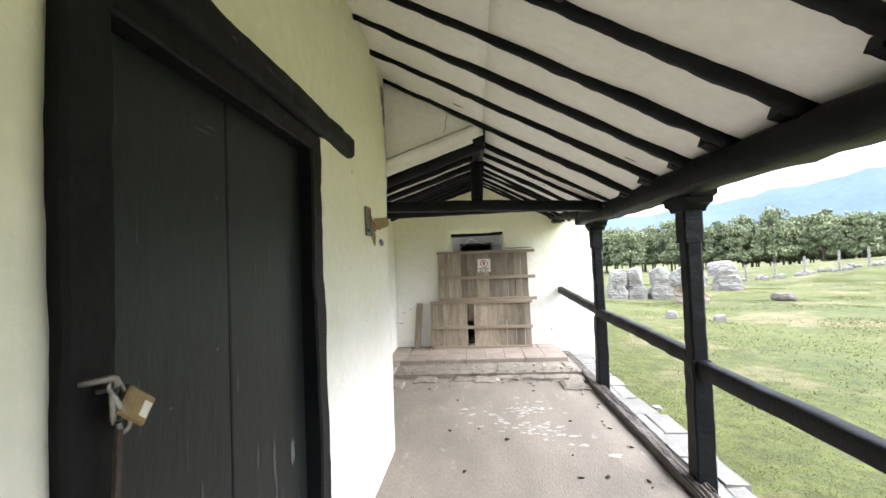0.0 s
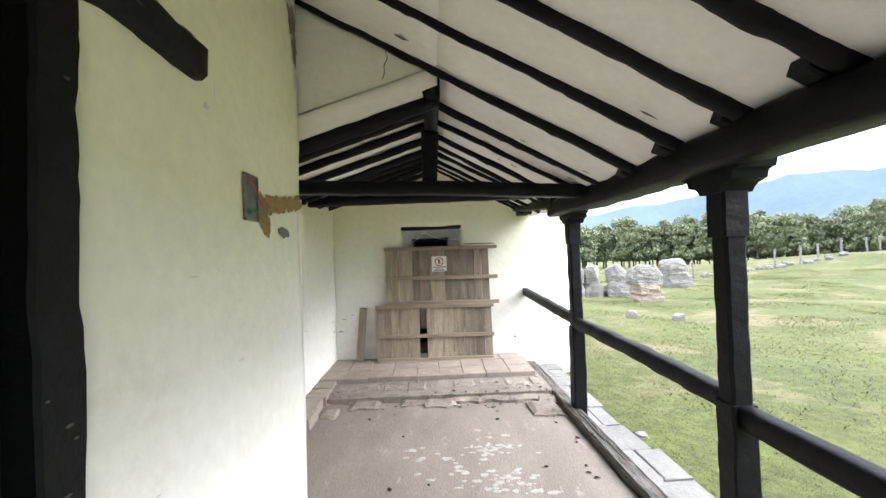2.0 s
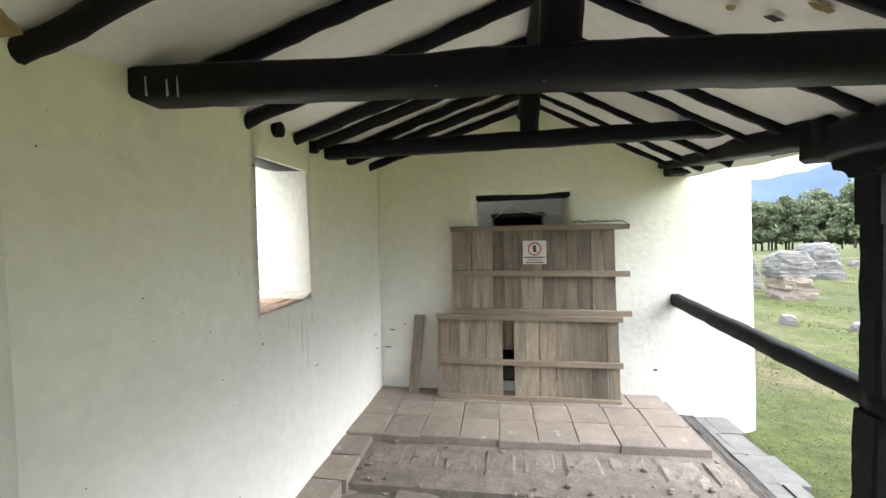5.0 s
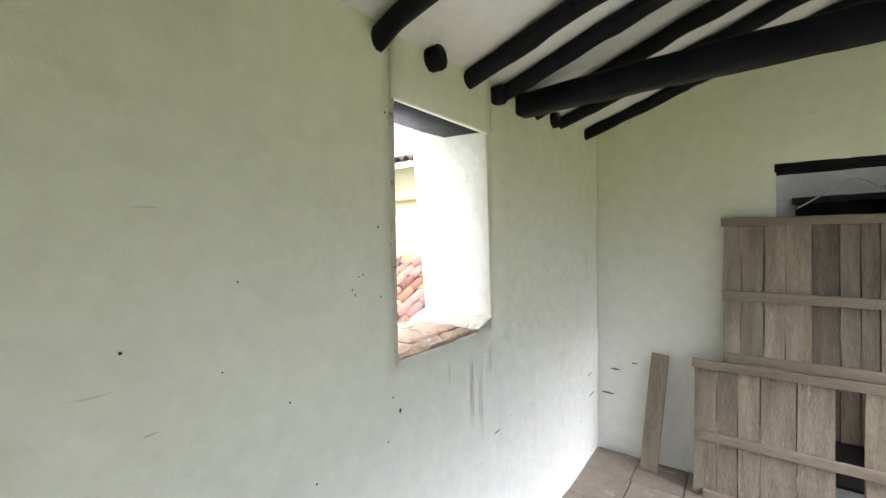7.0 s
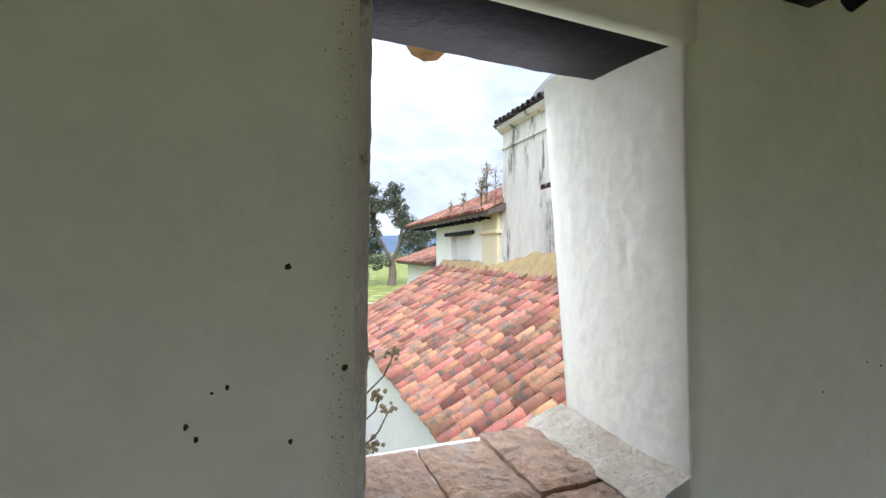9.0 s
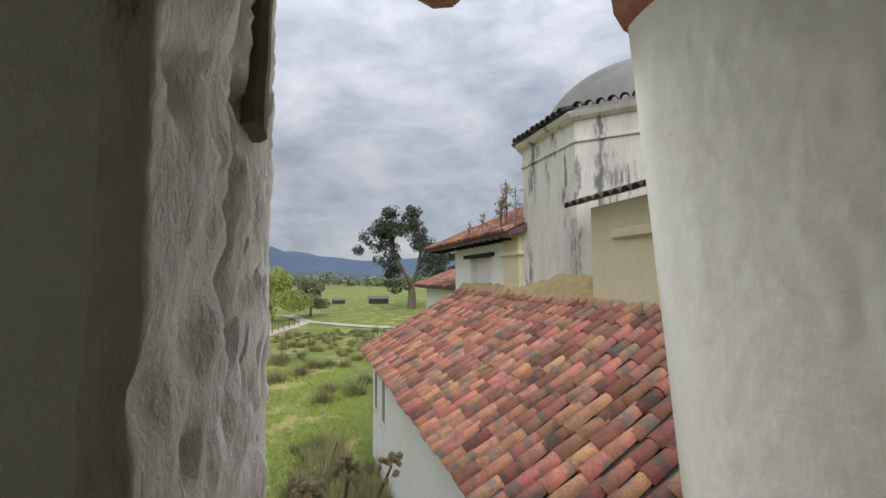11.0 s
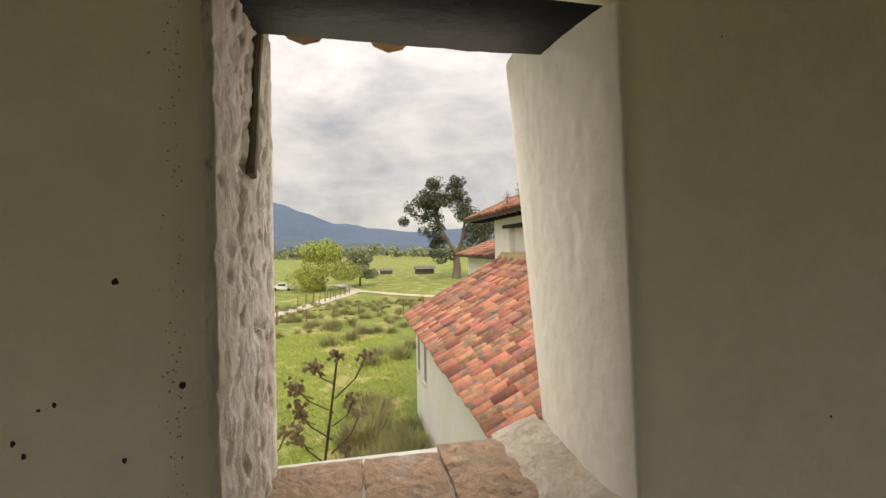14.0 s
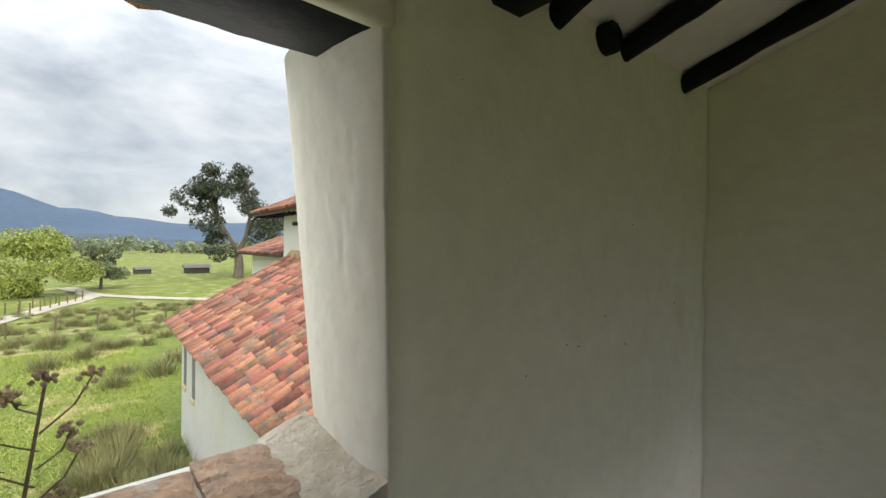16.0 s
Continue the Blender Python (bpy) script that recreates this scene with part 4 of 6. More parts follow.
def build_church_upper():
    ch = church

    def solid(nm, b, mat=M_CHURCH, bevel=0.02, parent=None):
        bm = bmesh.new()
        box(bm, *b, bevel)
        return part(nm, bm, mat, parent or ch)

    # nave wall above the lower roof
    bm = bmesh.new()
    wall_mesh(bm, lambda u, v, d: Vector((u, 10.8 + d, v)), [-17.2, -11.42], [-4.0, 3.05], 0.6, hole=(-15.6, -13.75, 0.9, 2.42), seed=33.0, step=0.5, amp=0.02)
    part("wall", bm, M_CHURCH, ch)
    solid("window_lintel", (-16.1, -13.45, 10.72, 11.0, 2.42, 2.55), M_BLACK)
    solid("shutter", (-15.6, -13.75, 11.05, 11.15, 0.9, 2.42), M_CHURCH)
    solid("pilaster", (-12.6, -11.6, 10.68, 10.8, 0.8, 3.0), M_YELLOW)
    solid("band", (-12.75, -11.5, 10.60, 10.8, 2.35, 2.47), M_YELLOW)
    solid("pilaster", (-8.3, -2.2, 10.55, 10.8, 0.6, 3.15), M_YELLOW)
    solid("band", (-7.6, -2.2, 10.45, 10.55, 2.45, 2.62), M_YELLOW)
    # octagonal drum with cornice and dome
    cx, cy, ap = -10.3, 13.72, 2.92
    R = ap / math.cos(math.pi / 8)

    def ring(bm, r, z):
        return [bm.verts.new((cx + r * math.cos(math.pi / 8 + k * math.pi / 4), cy + r * math.sin(math.pi / 8 + k * math.pi / 4), z)) for k in range(8)]

    def prism(nm, levels, mat, label=""):
        bm = bmesh.new()
        rows = [ring(bm, r, z) for r, z in levels]
        for a, b in zip(rows, rows[1:]):
            for k in range(8):
                bm.faces.new((a[k], a[(k + 1) % 8], b[(k + 1) % 8], b[k]))
        bm.faces.new(rows[0][::-1])
        bm.faces.new(rows[-1])
        return part(nm, bm, mat, ch, label)

    prism("drum", [(R, 0.4), (R, 4.80), (R + 0.05, 4.80), (R + 0.05, 4.86), (R, 4.88), (R, 5.30)], M_TOWER, "octagonal plastered drum with black rain streaks")
    prism("cornice", [(R + 0.06, 5.30), (R + 0.16, 5.36), (R + 0.20, 5.44), (R + 0.20, 5.48)], M_TOWER)
    bm = bmesh.new()
    prev = None
    for j in range(13):
        a = math.pi / 2 * j / 12
        r, z = (R - 0.55) * math.cos(a), 5.45 + 2.1 * math.sin(a)
        row = [bm.verts.new((cx + max(r, 0.01) * math.cos(2 * math.pi * k / 40), cy + max(r, 0.01) * math.sin(2 * math.pi * k / 40), z)) for k in range(40)]
        if prev:
            for k in range(40):
                bm.faces.new((prev[k], prev[(k + 1) % 40], row[(k + 1) % 40], row[k]))
        prev = row
    part("dome", bm, M_DOME, ch, smooth=True)
    # nave roof
    bm = bmesh.new()
    vs = [bm.verts.new(p) for p in ((-19.6, 10.25, 2.98), (-11.3, 10.25, 2.98), (-11.3, 13.7, 4.6), (-16.8, 13.7, 4.6), (-19.6, 10.25, 2.86), (-11.3, 10.25, 2.86), (-11.3, 13.7, 3.9), (-16.8, 13.7, 3.9))]
    for q in ((0, 1, 2, 3), (4, 5, 1, 0), (5, 6, 2, 1), (6, 7, 3, 2), (7, 4, 0, 3), (7, 6, 5, 4)):
        bm.faces.new([vs[k] for k in q])
    part("nave_roof", bm, M_ROOF_BED, ch)
    return cx, cy, R


drum = build_church_upper()


# ---- tiles of the lower church roof ----
def build_church_tiles():
    rng = random.Random(12)
    run = math.hypot(TOP_Y - EAVE_Y, TOP_Z - EAVE_Z)
    pitch, expose = 0.25, 0.36
    near_tiles = [tile_mesh(0.42, 0.094, 0.078), tile_mesh(0.42, 0.100, 0.082), tile_mesh(0.42, 0.090, 0.074)]
    for me in near_tiles:
        me.materials.append(M_ROOF)
    tilt = Euler((church_slope, 0, 0)).to_matrix()
    bm = bmesh.new()
    count = 0
    ncol = int((ROOF_X1 - ROOF_X0) / pitch)
    for c in range(ncol):
        x = ROOF_X0 + c * pitch + rng.uniform(-0.015, 0.015)
        nrow = int(run / expose) + 1
        for r in range(nrow):
            s = r * expose - 0.08 + rng.uniform(-0.02, 0.02)
            base = Vector((x + rng.uniform(-0.012, 0.012), EAVE_Y, EAVE_Z - 0.05 * math.sin(math.pi * s / run) + 0.02 * noise.noise(Vector((x * 0.8, s, 0))))) + tilt @ Vector((0, s, 0.035 + rng.uniform(0, 0.012)))
            m = Matrix.Translation(base) @ Euler((church_slope + rng.uniform(-0.02, 0.035), rng.uniform(-0.05, 0.05), rng.uniform(-0.03, 0.03))).to_matrix().to_4x4()
            near = x > -9.6 and s < 2.6
            if near and count < 300:
                shared("tile", near_tiles[rng.randrange(3)], church_roof, m)
                count += 1
            else:
                me = near_tiles[rng.randrange(3)]
                vs = [bm.verts.new(m @ v.co) for v in me.vertices]
                for p in me.polygons:
                    bm.faces.new([vs[k] for k in p.vertices])
    me = bpy.data.meshes.new("far_tiles")
    bm.to_mesh(me)
    bm.free()
    me.polygons.foreach_set("use_smooth", [True] * len(me.polygons))
    me.materials.append(M_ROOF_FAR)
    ob = shared("far_tiles", me, church_roof)
    ob["kind"] = "stuff"


build_church_tiles()


# ---- distance ----
def build_mountains():
    def band(nm, r0, height, mat, label, seed, depth=500):
        bm = bmesh.new()
        n, rows = 240, 10
        grid = []
        for i in range(n + 1):
            a = 2 * math.pi * i / n
            h = height(a)
            h *= 1 + 0.16 * noise.fractal(Vector((math.cos(a) * 9, math.sin(a) * 9, seed)), 0.9, 2.1, 5)
            col = []
            for j in range(rows + 1):
                t = j / rows
                z = -15 + h * (t ** 0.9) * (1 + 0.10 * noise.noise(Vector((math.cos(a) * 22, math.sin(a) * 22, t * 3 + seed))) * (1 - t))
                r = r0 + depth * t
                col.append(bm.verts.new((r * math.sin(a), r * math.cos(a), z)))
            grid.append(col)
        for i in range(n):
            for j in range(rows):
                bm.faces.new((grid[i][j], grid[i + 1][j], grid[i + 1][j + 1], grid[i][j + 1]))
        tagged(part(nm, bm, mat, smooth=True), label, "mountains", kind="structure")

    def bump(a, at, width):
        d = (a - radians(at) + math.pi) % (2 * math.pi) - math.pi
        return math.exp(-(d / radians(width)) ** 2)

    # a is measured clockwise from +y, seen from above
    band("backdrop_mountains", 1700, lambda a: 80 + 215 * bump(a, 44, 22) + 130 * bump(a, 12, 12) + 165 * bump(a, 256, 13) + 45 * bump(a, 288, 9) + 130 * bump(a, 160, 60), M_MOUNTAIN, "mountain range tinted haze blue", 2.0)
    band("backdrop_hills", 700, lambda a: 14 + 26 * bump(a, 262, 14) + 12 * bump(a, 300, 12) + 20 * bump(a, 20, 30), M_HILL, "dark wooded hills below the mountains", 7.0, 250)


build_mountains()


# ---- trees ----
def crown_mesh(name, clumps, per, size, mat, rng, flat=0.6):
    """Leaves as small crossed blades, in clumps (centre, radius)."""
    verts, faces = [], []
    for c, r in clumps:
        for _ in range(per):
            d = Vector((rng.gauss(0, 1), rng.gauss(0, 1), rng.gauss(0, 1) * flat))
            d = d.normalized() * r * rng.uniform(0.45, 1.0) ** 0.6
            p = Vector(c) + Vector((d.x, d.y, d.z * flat))
            a = Vector((rng.gauss(0, 1), rng.gauss(0, 1), rng.gauss(0, 1))).normalized()
            b = a.cross(Vector((rng.gauss(0, 1), rng.gauss(0, 1), rng.gauss(0, 1)))).normalized()
            s = size * rng.uniform(0.6, 1.4)
            k = len(verts)
            verts += [p - a * s, p + b * s * 0.5, p + a * s, p - b * s * 0.5]
            faces.append((k, k + 1, k + 2, k + 3))
    me = bpy.data.meshes.new(name)
    me.from_pydata(verts, [], faces)
    me.materials.append(mat)
    return me


def limb(bm, pts, r0, r1):
    prev = None
    for i, p in enumerate(pts):
        t = i / (len(pts) - 1)
        r = r0 + (r1 - r0) * t
        row = [bm.verts.new(Vector(p) + Vector((math.cos(k * math.pi / 3) * r, math.sin(k * math.pi / 3) * r, 0))) for k in range(6)]
        if prev:
            for k in range(6):
                bm.faces.new((prev[k], prev[(k + 1) % 6], row[(k + 1) % 6], row[k]))
        prev = row


def pine(name, height, rng, label, group):
    t = thing(name, label, "tree", group)
    bm = bmesh.new()
    limb(bm, [(0, 0, -0.3), (0.1, 0, height * 0.5), (0.05, 0.1, height * 0.96)], height * 0.022, 0.03)
    clumps = []
    for k in range(60):
        z = height * rng.uniform(0.24, 0.97)
        r = height * 0.30 * (1.08 - z / height) ** 0.5 + 0.3
        a = rng.uniform(0, 6.28)
        c = (math.cos(a) * r * rng.uniform(0.4, 1), math.sin(a) * r * rng.uniform(0.4, 1), z)
        clumps.append((c, rng.uniform(0.7, 1.2) * height * 0.105))
        limb(bm, [(0.05, 0, z - 0.3), (c[0] * 0.6, c[1] * 0.6, z - 0.1), c], 0.06, 0.015)
    part("trunk", bm, M_BARK, t)
    ob = shared("crown", crown_mesh("crown", clumps, 110, 0.135, M_PINE, rng, 0.75), t)
    return t


def build_trees():
    rng = random.Random(21)
    protos = [pine("pine_tree", h, rng, "tall dark green pine behind the meadow", "row of pines") for h in (5.0, 5.5, 5.9, 4.6)]
    spots = []
    for k in range(140):
        a = radians(5 + 66 * k / 139 + rng.uniform(-0.8, 0.8))
        r = rng.uniform(50, 70)
        spots.append((math.sin(a) * r, 2 + math.cos(a) * r))
    for k, (x, y) in enumerate(spots):
        z = ground_height(x, y)
        m = Matrix.Translation((x, y, z)) @ Euler((0, 0, rng.uniform(0, 6.28))).to_matrix().to_4x4()
        if k < 4:
            protos[k].matrix_basis = m
        else:
            copy_thing(protos[k % 4], m)

    # the big eucalyptus in the lower field
    t = thing("eucalyptus_tree", "tall eucalyptus with open dark crown and forked trunk", "tree")
    x, y = -100.0, 29.0
    z = ground_height(x, y)
    t.location = (x, y, z)
    bm = bmesh.new()
    clumps = []
    across, along = Vector((0.42, 0.907, 0)), Vector((-0.907, 0.42, 0))

    def spot(s, d, h):
        return across * s + along * d + Vector((0, 0, h))

    limb(bm, [spot(0, 0, -0.5), spot(0.2, 0, 3), spot(-0.1, 0.3, 6.2)], 1.15, 0.8)
    limb(bm, [spot(-0.1, 0.3, 5.8), spot(-2.2, 0.5, 9.5), spot(-4.0, 0.4, 13), spot(-5.0, 0, 19)], 0.6, 0.12)
    limb(bm, [spot(0, 0.3, 5.8), spot(1.6, 0, 9.5), spot(2.4, -0.5, 14), spot(1.8, 0, 22)], 0.65, 0.12)
    for s0, s1, h0, h1, n, fork in ((-13.5, -4.5, 14.5, 19.5, 11, (-4.0, 13)), (-9.5, -3, 19, 24.0, 10, (-4.6, 16)), (-1.5, 4.5, 15, 24.8, 12, (2.2, 14)),
                                    (1.5, 8.0, 9.0, 15.0, 10, (1.6, 9.5)), (-7.0, -3.5, 8.0, 13.0, 6, (-2.2, 9.5)), (-4.0, 0.0, 19, 23.5, 4, (-4.8, 18)), (-4.0, -1.0, 4.5, 8.0, 2, (-1.0, 7))):
        for k in range(n):
            c = spot(rng.uniform(s0, s1), rng.uniform(-5, 5), rng.uniform(h0, h1))
            base = spot(fork[0], 0, fork[1])
            limb(bm, [base, base.lerp(c, 0.55) + Vector((0, 0, 0.5)), c], 0.22, 0.04)
            clumps.append((tuple(c), rng.uniform(1.6, 2.6)))
            for q in range(2):
                clumps.append((tuple(c + Vector((rng.uniform(-1.8, 1.8), rng.uniform(-1.8, 1.8), rng.uniform(-1.3, 0.9)))), rng.uniform(1.0, 1.7)))
    part("trunk", bm, M_BARK, t)
    shared("crown", crown_mesh("crown", clumps, 120, 0.27, M_EUCA, rng, 0.85), t)

    # willow and a darker tree by the track
    def round_tree(nm, at, h, w, mat, label, leaf, per=170, low=0.25):
        t = thing(nm, label, "tree")
        zz = ground_height(*at)
        t.location = (*at, zz)
        bm = bmesh.new()
        limb(bm, [(0, 0, -0.3), (0.2, 0.1, h * 0.35), (0.1, 0.2, h * 0.7)], 0.28, 0.1)
        cl = []
        for k in range(26):
            a = rng.uniform(0, 6.28)
            zz2 = h * rng.uniform(low, 0.95)
            rr = w * math.sqrt(max(0.05, 1 - ((zz2 / h - 0.5) / 0.55) ** 2)) * rng.uniform(0.3, 1.0)
            tip = (math.cos(a) * rr, math.sin(a) * rr, zz2)
            limb(bm, [(0.1, 0.1, h * 0.3), (tip[0] * 0.5, tip[1] * 0.5, zz2 * 0.8 + 0.2), tip], 0.07, 0.02)
            cl.append((tip, rng.uniform(0.7, 1.3) * w * 0.33))
        part("trunk", bm, M_BARK, t)
        shared("crown", crown_mesh("crown", cl, per, leaf, mat, rng, 0.85), t)

    round_tree("willow_tree", (-79.0, -1.2), 8.6, 5.8, M_WILLOW, "bright yellow-green willow beside the dirt track", 0.17, 520, 0.08)
    round_tree("field_tree", (-86.0, 5.5), 7.0, 3.4, M_PINE, "round dark green tree beside the willow", 0.2, 320)
    round_tree("field_tree", (-112.0, 42.0), 17.0, 4.5, M_EUCA, "tall dark tree behind the church", 0.4)

    # woods at the far edge of the plain, uncountable
    verts_clumps = []
    for k in range(420):
        a = radians(rng.uniform(225, 320))
        r = rng.uniform(380, 560)
        h = rng.uniform(5, 13)
        x, y = math.sin(a) * r, math.cos(a) * r
        zz = ground_height(x, y)
        for q in range(3):
            verts_clumps.append(((x + rng.uniform(-3, 3), y + rng.uniform(-3, 3), zz + h * rng.uniform(0.3, 0.8)), h * 0.4))
    me = crown_mesh("far_woods", verts_clumps, 26, 1.5, M_PINE, rng, 1.0)
    tagged(new("far_woods", me), "dark belt of woods across the plain", "woods", kind="stuff")


build_trees()


# ---- more of the church: tiles, mortar, weeds ----
def joined_tiles(name, parent, frames, mat, length=0.42, r0=0.105, r1=0.085):
    """Half-round tiles at the given poses, as one mesh."""
    src = tile_mesh(length, r0, r1)
    verts, faces = [], []
    for m in frames:
        k = len(verts)
        verts += [m @ v.co for v in src.vertices]
        faces += [tuple(k + i for i in p.vertices) for p in src.polygons]
    bpy.data.meshes.remove(src)
    me = bpy.data.meshes.new(name)
    me.from_pydata(verts, [], faces)
    me.polygons.foreach_set("use_smooth", [True] * len(faces))
    me.materials.append(mat)
    ob = shared(name, me, parent)
    ob["kind"] = "stuff"
    return ob


def build_church_details():
    rng = random.Random(77)
    slope = math.atan2(4.6 - 2.98, 13.7 - 10.25)
    frames = []
    for c in range(int(8.3 / 0.235)):
        x = -19.5 + c * 0.235
        for r in range(11):
            s = r * 0.36 - 0.1
            if x < -19.5 + 0.8 * s:
                continue
            frames.append(Matrix.Translation((x, 10.25 + math.cos(slope) * s, 3.02 + math.sin(slope) * s)) @ Euler((slope + rng.uniform(-0.02, 0.03), rng.uniform(-0.05, 0.05), rng.uniform(-0.03, 0.03))).to_matrix().to_4x4())
    joined_tiles("nave_tiles", church, frames, M_ROOF_FAR)
    # brackets under the nave eave
    for k in range(16):
        bm = bmesh.new()
        box(bm, -19.0 + k * 0.46, -18.92 + k * 0.46, 10.28, 10.85, 2.80, 2.87)
        part("eave_bracket", bm, M_BLACK, church)
    # coping tiles on the drum
    cx, cy, R = drum
    frames = []
    for k in range(8):
        a0, a1 = math.pi / 8 + k * math.pi / 4, math.pi / 8 + (k + 1) * math.pi / 4
        p0, p1 = Vector((cx + R * math.cos(a0), cy + R * math.sin(a0), 5.50)), Vector((cx + R * math.cos(a1), cy + R * math.sin(a1), 5.50))
        out = ((a0 + a1) / 2)
        for q in range(10):
            p = p0.lerp(p1, (q + 0.5) / 10) + Vector((math.cos(out), math.sin(out), 0)) * 0.30
            frames.append(Matrix.Translation(p + Vector((0, 0, rng.uniform(-0.01, 0.015)))) @ Euler((0.35, 0, out + math.pi / 2), "XYZ").to_matrix().to_4x4() @ Euler((0, rng.uniform(-0.06, 0.06), rng.uniform(-0.05, 0.05))).to_matrix().to_4x4())
    joined_tiles("drum_tiles", church, frames, material("dark_mossy_tile", (0.10, 0.085, 0.075), (0.05, 0.045, 0.04), scale=5, rough=0.95, bump=0.6, per_island=0.4), length=0.5)
    # coping over the yellow buttress
    frames = []
    for c in range(26):
        for r in range(2):
            frames.append(Matrix.Translation((-8.45 + c * 0.235, 10.12 + 0.33 * r, 3.16 + 0.10 * r)) @ Euler((0.32, rng.uniform(-0.06, 0.06), rng.uniform(-0.05, 0.05))).to_matrix().to_4x4())
    joined_tiles("coping_tiles", church, frames, material("mossy_coping_tile", (0.16, 0.11, 0.085), (0.08, 0.065, 0.055), scale=5, rough=0.95, bump=0.6, per_island=0.4))
    # mortar fillet along the top of the lower roof
    bm = bmesh.new()
    prev = None
    for k in range(180):
        x = -16.2 + k * 0.08
        hump = 0.30 * math.exp(-((x + 9.4) / 1.3) ** 2)
        h = 0.10 + hump + 0.07 * noise.noise(Vector((x * 2.3, 0, 4)))
        d = 0.16 + 0.10 * noise.noise(Vector((x * 3.1, 5, 0))) + 0.12 * hump
        row = [bm.verts.new(p) for p in ((x, TOP_Y - d - 0.16, TOP_Z - 0.04 - 0.08), (x, TOP_Y - d, TOP_Z + 0.10 + 0.03 * noise.noise(Vector((x * 6, 1, 1)))), (x, TOP_Y - 0.04, TOP_Z + 0.10 + h), (x, TOP_Y + 0.05, TOP_Z + 0.10 + h))]
        if prev:
            for q in range(3):
                bm.faces.new((prev[q], row[q], row[q + 1], prev[q + 1]))
        prev = row
    part("mortar_fillet", bm, M_MORTAR, church, "lumpy ochre mortar along the wall", smooth=True)
    # annex roof behind the nave end
    bm = bmesh.new()
    box(bm, -24.5, -19.2, 11.6, 15.5, -4.5, 1.25, 0.05)
    part("annex_wall", bm, M_CHURCH, church)
    bm = bmesh.new()
    vs = [bm.verts.new(p) for p in ((-25.2, 11.1, 1.25), (-18.6, 11.1, 1.25), (-18.6, 13.4, 2.1), (-25.2, 13.4, 2.1), (-25.2, 11.1, 1.15), (-18.6, 11.1, 1.15), (-18.6, 13.4, 1.3), (-25.2, 13.4, 1.3))]
    for q in ((0, 1, 2, 3), (4, 5, 1, 0), (5, 6, 2, 1), (6, 7, 3, 2), (7, 4, 0, 3), (7, 6, 5, 4)):
        bm.faces.new([vs[k] for k in q])
    part("annex_roof", bm, M_ROOF_BED, church)
    frames = []
    sl = math.atan2(0.85, 2.3)
    for c in range(27):
        for r in range(7):
            s = r * 0.36 - 0.08
            frames.append(Matrix.Translation((-25.1 + c * 0.24, 11.1 + math.cos(sl) * s, 1.28 + math.sin(sl) * s)) @ Euler((sl, rng.uniform(-0.05, 0.05), 0)).to_matrix().to_4x4())
    joined_tiles("annex_tiles", church, frames, M_ROOF_FAR)
    # narrow slits in the low church wall
    for x in (-13.6, -15.0):
        bm = bmesh.new()
        box(bm, x - 0.16, x + 0.16, EAVE_Y + 0.27, EAVE_Y + 0.36, -2.5, -1.35, 0.02)
        w = part("window", bm, M_DARK, church)
        bm = bmesh.new()
        box(bm, x - 0.20, x + 0.20, EAVE_Y + 0.22, EAVE_Y + 0.34, -2.62, -2.5, 0.01)
        part("sill", bm, M_YELLOW, w)
    # weeds rooted on the nave eave
    for k in range(9):
        w = thing("roof_weed", "dry weed with bare stalks growing on the tiles", "weed", "weeds on the church roof")
        x0 = rng.uniform(-12.6, -11.0) if k < 7 else rng.uniform(-15.0, -13.0)
        h = rng.uniform(0.7, 1.5) if k < 7 else rng.uniform(0.4, 0.8)
        w.location = (x0, 10.45, 3.05)
        bm = bmesh.new()
        limb(bm, [(0, 0, 0), (rng.uniform(-0.1, 0.1), 0, h * 0.6), (rng.uniform(-0.2, 0.2), rng.uniform(-0.1, 0.1), h)], 0.012, 0.006)
        for q in range(8):
            z = h * rng.uniform(0.35, 0.95)
            limb(bm, [(0, 0, z * 0.9), (rng.uniform(-0.22, 0.22), rng.uniform(-0.1, 0.1), z + 0.12), (rng.uniform(-0.3, 0.3), rng.uniform(-0.1, 0.1), z + 0.22)], 0.007, 0.004)
        part("stalk", bm, M_STALK, w)["kind"] = "stuff"
        cl = [((rng.uniform(-0.25, 0.25), rng.uniform(-0.1, 0.1), h * rng.uniform(0.5, 1.05)), 0.09) for q in range(7)]
        shared("seed_head", crown_mesh("seed_head", cl, 9, 0.035, M_SEED, rng), w)["kind"] = "stuff"


build_church_details()


